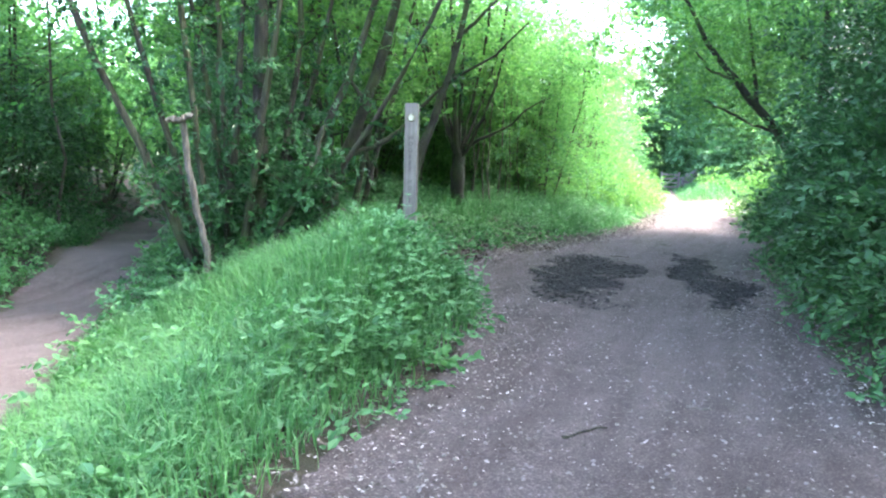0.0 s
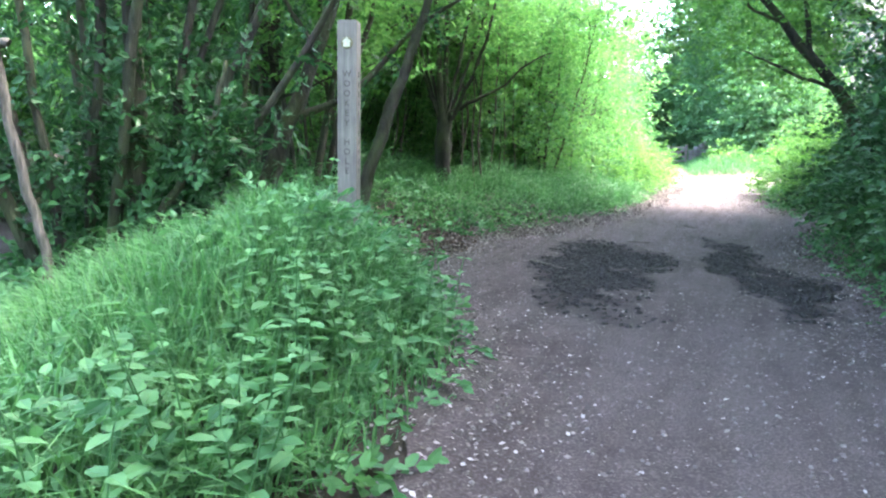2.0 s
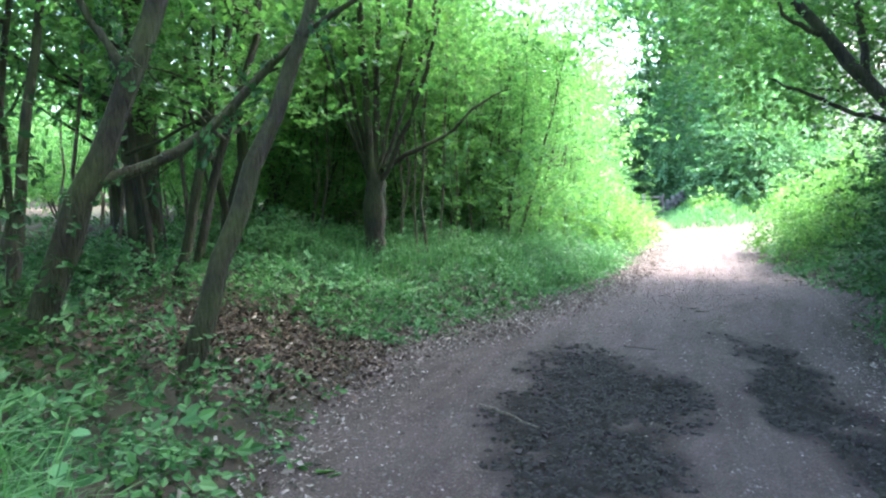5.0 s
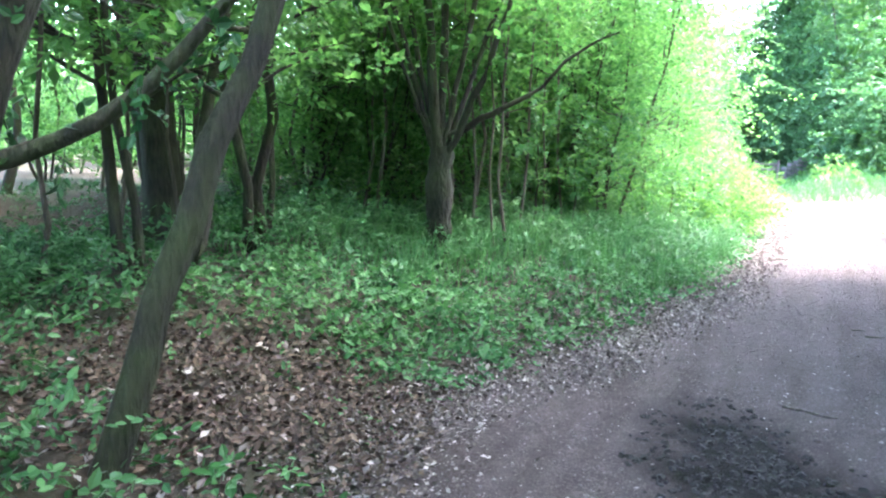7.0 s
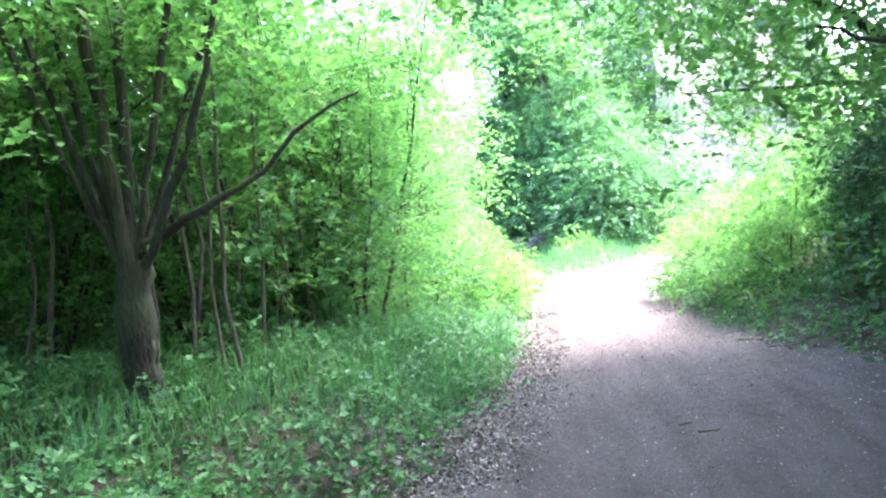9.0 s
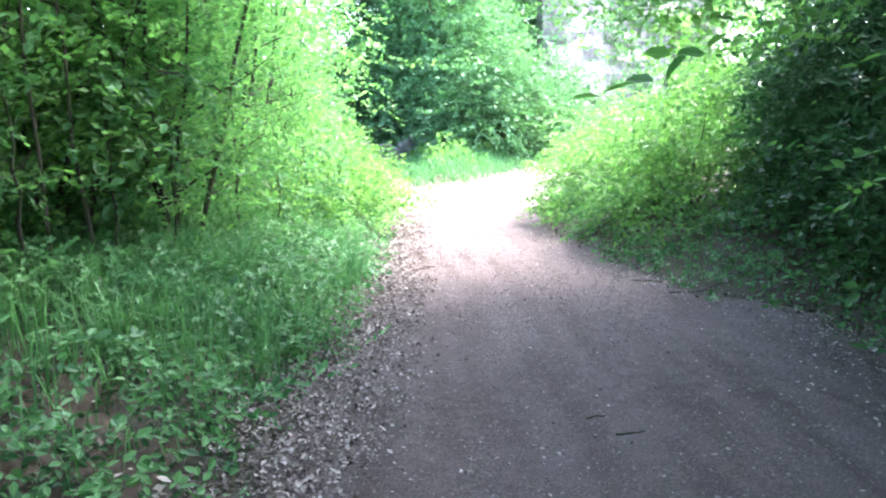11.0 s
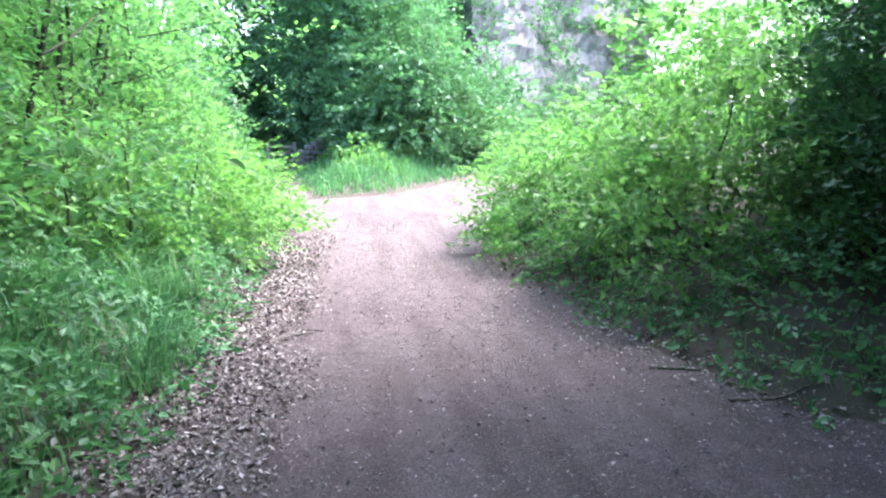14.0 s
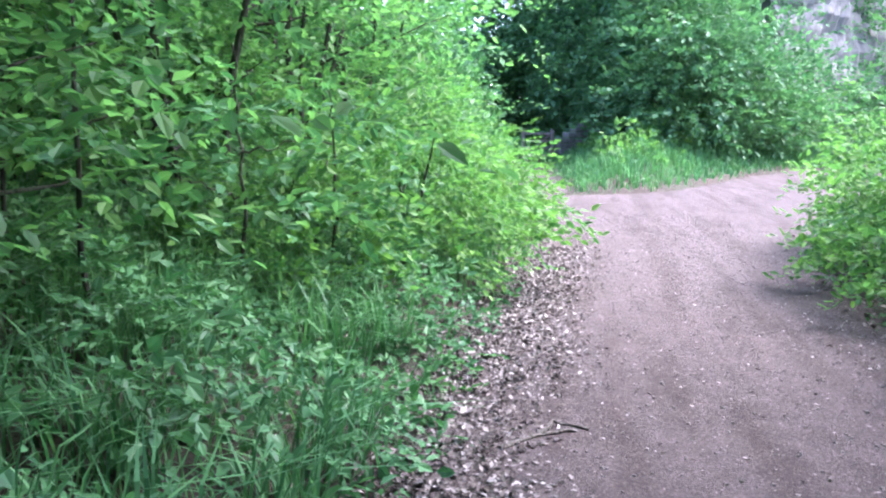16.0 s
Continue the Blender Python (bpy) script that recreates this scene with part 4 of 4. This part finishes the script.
# ---- rock face, gate and stone wall beyond the clearing ----
def rock_face():
    n, k = 70, 46
    u, w = np.meshgrid(np.linspace(0, 1, n), np.linspace(0, 1, k))
    x, y, z = 24.3 + 16 * u, 36.6 + 4.0 * u, 0.3 + 13 * w
    rngr = np.random.default_rng(8)
    out = 0.25 * waves(x, z, 0.9, 0.3) + 0.1 * waves(x * 0.5, z * 1.6, 2.9, 1.2) + rngr.normal(0, 0.035, x.shape)
    y = y + out + 1.6 * w
    x = x - 0.3 * out
    i, j = np.meshgrid(np.arange(n - 1), np.arange(k - 1))
    f = np.stack([j * n + i, j * n + i + 1, (j + 1) * n + i + 1, (j + 1) * n + i], -1).reshape(-1, 4)
    front = np.stack([x, y, z], -1).reshape(-1, 3)
    ob = new("rock_face", mesh_from("rock_face", front, f, M_ROCK))
    tagged(ob, "pale grey limestone rock face behind the bushes", "cliff", kind="structure")
    vines = front[rngr.integers(0, len(front), 3800)] - (0, 0.2, 0)
    vx = vines[:, 0] + 0.5 * waves(vines[:, 0], vines[:, 2], 1.1, 0.6)
    vines = vines[~(((vx > 25.8) & (vx < 28.3)) | ((vx > 31.8) & (vx < 35.2))) | (rngr.uniform(0, 1, len(vines)) < 0.12)]
    part_mesh("ivy", foliage("ivy", rngr, vines, M_FAR, 12, 0.8, 0.16, False, 0.7), ob, "green creepers hanging over the rock")
    mod = ob.modifiers.new("thick", "SOLIDIFY")
    mod.thickness, mod.offset = 0.5, 0
    return ob


rock_face()


def beam(a, b, w, h):
    """A bevelled bar from a to b."""
    a, b = Vector(a), Vector(b)
    bm = bmesh.new()
    turn = (b - a).to_track_quat("X", "Z").to_matrix().to_4x4()
    bmesh.ops.create_cube(bm, size=1, matrix=Matrix.Translation((a + b) / 2) @ turn @ Matrix.Diagonal(((b - a).length, w, h, 1)))
    bmesh.ops.bevel(bm, geom=bm.edges[:], offset=min(w, h) * 0.15, segments=1, affect="EDGES")
    return bm


def gate(x, y):
    z = h1(x, y)
    ob = thing("gate", (x, y, z), "small weathered wooden gate at the end of the path", "gate")
    for px in (0.0, 0.95):
        part("gate_post", beam((px, 0, -0.2), (px, 0, 1.05), 0.1, 0.1), M_POST, ob)
    for k in range(4):
        part("rail", beam((0.05, 0, 0.25 + 0.22 * k), (0.9, 0, 0.25 + 0.22 * k), 0.03, 0.07), M_POST, ob)
    part("brace", beam((0.08, -0.03, 0.25), (0.88, -0.03, 0.9), 0.025, 0.06), M_POST, ob)


def stone_wall(x, y):
    z = h1(x, y)
    ob = thing("stone_wall", (x, y, z), "low grey dry-stone wall end in the grass", "wall")
    rw = np.random.default_rng(61)
    me = None
    for row in range(7):
        px = 0.0 if row < 4 else 0.25 * (row - 3)
        while px < 1.6:
            w, hh = rw.uniform(0.18, 0.36), 0.17
            bm = beam((px, 0, 0.08 + row * 0.17), (px + w - 0.015, 0, 0.08 + row * 0.17), rw.uniform(0.34, 0.42), hh - 0.012)
            part("stone", bm, M_ROCK, ob)
            px += w


gate(15.9, 37.7)
stone_wall(17.0, 37.6)


# ---- litter and small things ----
def bits(name, rng, pts, size, mat, label, category, flat=0.3, shape=None, faces=None):
    shape, faces = (BIT, BIT_F) if shape is None else (shape, faces)
    n = len(pts)
    v = np.einsum("nij,cj->nci", turns(rng, n, flat), shape) * (size * rng.uniform(0.5, 1.5, n))[:, None, None] + pts[:, None]
    f = (faces[None] + (np.arange(n) * len(shape))[:, None, None]).reshape(-1, faces.shape[1])
    return stuff(name, mesh_from(name, v, f, mat), label, category)


STONE = np.array([(-0.5, -0.4, 0), (0.5, -0.35, 0), (0.45, 0.4, 0), (-0.4, 0.45, 0), (-0.3, -0.2, 0.45), (0.3, -0.22, 0.4), (0.25, 0.25, 0.5), (-0.25, 0.2, 0.42)], float)
STONE_F = np.array([(0, 1, 5, 4), (1, 2, 6, 5), (2, 3, 7, 6), (3, 0, 4, 7), (4, 5, 6, 7)])
rl = np.random.default_rng(31)
p, d = scatter(rl, 420000, (-1, 0, 13, 26), lambda x, y, d: (d < 0.15) * (0.06 + 0.95 * smooth(-0.95, -0.05, d) * (0.6 + 0.4 * waves(x, y, 1.3, 0.9))) * (1 - 0.85 * (mud_amount(x, y) > 0.2)))
p[:, 2] += 0.012
bits("leaf_litter", rl, p, 0.027, M_LITTER, "dry brown leaf scraps strewn over the path's edges", "litter")
p, d = scatter(rl, 420000, (0, 8, 12, 25), lambda x, y, d: left_of(x, y) * (d < 0.3) * smooth(10.8, 13.5, y) * smooth(-0.85, -0.2, d - 0.15 * waves(x, y, 1.7, 0.3)))
p[:, 2] += rl.uniform(0.008, 0.03, len(p))
bits("leaf_litter", rl, p, 0.034, M_LITTER, "thick band of bleached leaf scraps along the verge", "litter", 0.5)
p, d = scatter(rl, 26000, (-1.2, 10.4, 2.8, 14.0), lambda x, y, d: (d > -0.4) * bare(x, y))
p[:, 2] += rl.uniform(0.008, 0.035, len(p))
bits("leaf_litter", rl, p, 0.05, M_BROWN, "reddish brown dead leaves under the leaning trees", "litter", 0.5)
p, d = scatter(rl, 60000, (-1, 8, 14, 28), lambda x, y, d: (d > -0.3) * np.maximum(smooth(2.0, 0.2, d) * 0.25, bare(x, y)))
p[:, 2] += 0.02
bits("leaf_litter", rl, p, 0.055, M_LITTER, "brown dead leaves under the plants", "litter", 0.5)
p, d = scatter(rl, 60000, (-1, 0, 14, 27), lambda x, y, d: (d < 0) * 0.5 * (mud_amount(x, y) < 0.15))
p[:, 2] += 0.004
bits("grit", rl, p, 0.018, M_PEBBLE, "small pale stones lying on the path", "stones", 0.2, STONE, STONE_F)


p, d = scatter(rl, 60000, (1.5, 6.5, 7.5, 13.5), lambda x, y, d: np.clip(mud_amount(x, y) - 0.1, 0, 1))
p[:, 2] -= 0.004
bits("mud_clods", rl, p, 0.042, M_MUD, "wet black clods of churned mud", "mud", 0.5, STONE, STONE_F)


def stick(pts, r, mat, label, seed, fork=None):
    """A crooked fallen stick lying on the path."""
    rng = np.random.default_rng(seed)
    o = np.array((*pts[0], h1(*pts[0]) + r))
    ob = thing("stick", o, label, "stick")
    lines = []
    for run in [pts] + ([fork] if fork else []):
        u = np.linspace(0, 1, len(run))
        w = np.linspace(0, 1, 9)
        q = np.stack([np.interp(w, u, np.array(run)[:, c]) for c in (0, 1)], 1) + rng.normal(0, 0.008, (9, 2))
        z = height(q[:, 0], q[:, 1]) + r * 0.8 + np.abs(rng.normal(0, 0.004, 9))
        lines.append((np.column_stack([q, z]) - o, r * np.linspace(1, 0.5, 9)))
    part_mesh("twig", limbs_mesh("twig", lines, mat, 6), ob)


DK, PL = "thin dark fallen stick lying on the path", "thin pale fallen stick lying on the path"
stick([(1.15, 3.56), (1.3, 3.66), (1.46, 3.74)], 0.011, M_BARK, DK, 1)
stick([(2.62, 10.72), (2.78, 10.5), (2.9, 10.15)], 0.016, M_PALE, PL, 2)
stick([(4.55, 12.7), (4.8, 12.4)], 0.014, M_PALE, PL, 3)
stick([(8.02, 20.25), (8.25, 20.35), (8.5, 20.35)], 0.014, M_PALE, "forked pale stick lying on the path", 4, [(8.28, 20.36), (8.42, 20.5), (8.56, 20.36)])
stick([(9.75, 17.3), (10.05, 17.1), (10.3, 17.0)], 0.014, M_PALE, PL, 5)
stick([(2.1, 4.1), (2.22, 4.02)], 0.009, M_PALE, PL, 6)
stick([(6.45, 14.75), (6.62, 14.68)], 0.008, M_BARK, DK, 7)
stick([(6.5, 15.05), (6.62, 15.0)], 0.007, M_BARK, DK, 8)
stick([(9.9, 18.0), (10.15, 17.75)], 0.012, M_BARK, DK, 9)


# ---- nettles and saplings that stand out ----
def nettle(rng):
    ob = thing("nettle", label="broad-leaved green nettle at the path's edge", category="plant", group="nettles on the bank")
    tall = rng.uniform(0.5, 0.7)
    line = bend(rng, (0, 0, -0.03), (rng.normal(0, 0.08), rng.normal(0, 0.08), tall), 8, 0.03)
    part_mesh("stem", limbs_mesh("stem", [(line, np.linspace(0.005, 0.002, 8))], M_HERB, 5), ob)
    shape = LEAF * (1, 1.15, 1)
    for t in range(6):
        u = 0.3 + 0.14 * t
        at = np.array([np.interp(u, np.linspace(0, 1, 8), line[:, c]) for c in range(3)])
        for side in (0, np.pi):
            r = turns(rng, 1, 0.25, np.array([t * 1.57 + side + rng.normal(0, 0.2)]))[0]
            v = shape * (0.105 - 0.011 * t) * rng.uniform(0.85, 1.15) @ r.T + at
            part_mesh("leaf", mesh_from("leaf", v, LEAF_F, M_NETTLE), ob)
    return ob


rn = np.random.default_rng(77)
plants = [nettle(rn) for _ in range(3)]
p, d = scatter(rn, 900, (-0.4, 3.9, 1.5, 7.4), lambda x, y, d: left_of(x, y) * (d > 0.0) * smooth(0.9, 0.2, d))
for i, q in enumerate(p[:40]):
    m = Matrix.Translation(q) @ Matrix.Rotation(rn.uniform(0, 6.28), 4, "Z")
    ob = plants[i] if i < 3 else copy_thing(plants[i % 3], m)
    ob.matrix_basis = m

for i, (x, y, t) in enumerate([(6.1, 21.1, 2.6), (5.1, 20.0, 2.2), (5.6, 21.9, 3.0), (4.4, 19.2, 2.0), (6.9, 21.9, 1.7), (3.6, 18.0, 2.3), (7.6, 22.6, 1.5)]):
    z = h1(x, y)
    set_tree("sapling", (x, y), [([(x, y, z - 0.1), (x + 0.03, y, z + t * 0.5), (x - 0.02, y + 0.05, z + t)], 0.018, 0.005)] +
             [([(x, y, z + t * f), (x + 0.45 * math.cos(a), y + 0.45 * math.sin(a), z + t * f + 0.12)], 0.007, 0.003) for f, a in ((0.45, i), (0.6, i + 2), (0.72, i + 4), (0.85, i + 1))],
             "young sapling with layered green leaves", [((x, y, z + t * f), (0.32, 0.32, 0.05), 9) for f in (0.42, 0.58, 0.74, 0.9)], seed=500 + i, leaf=0.1, mat=M_HERB)
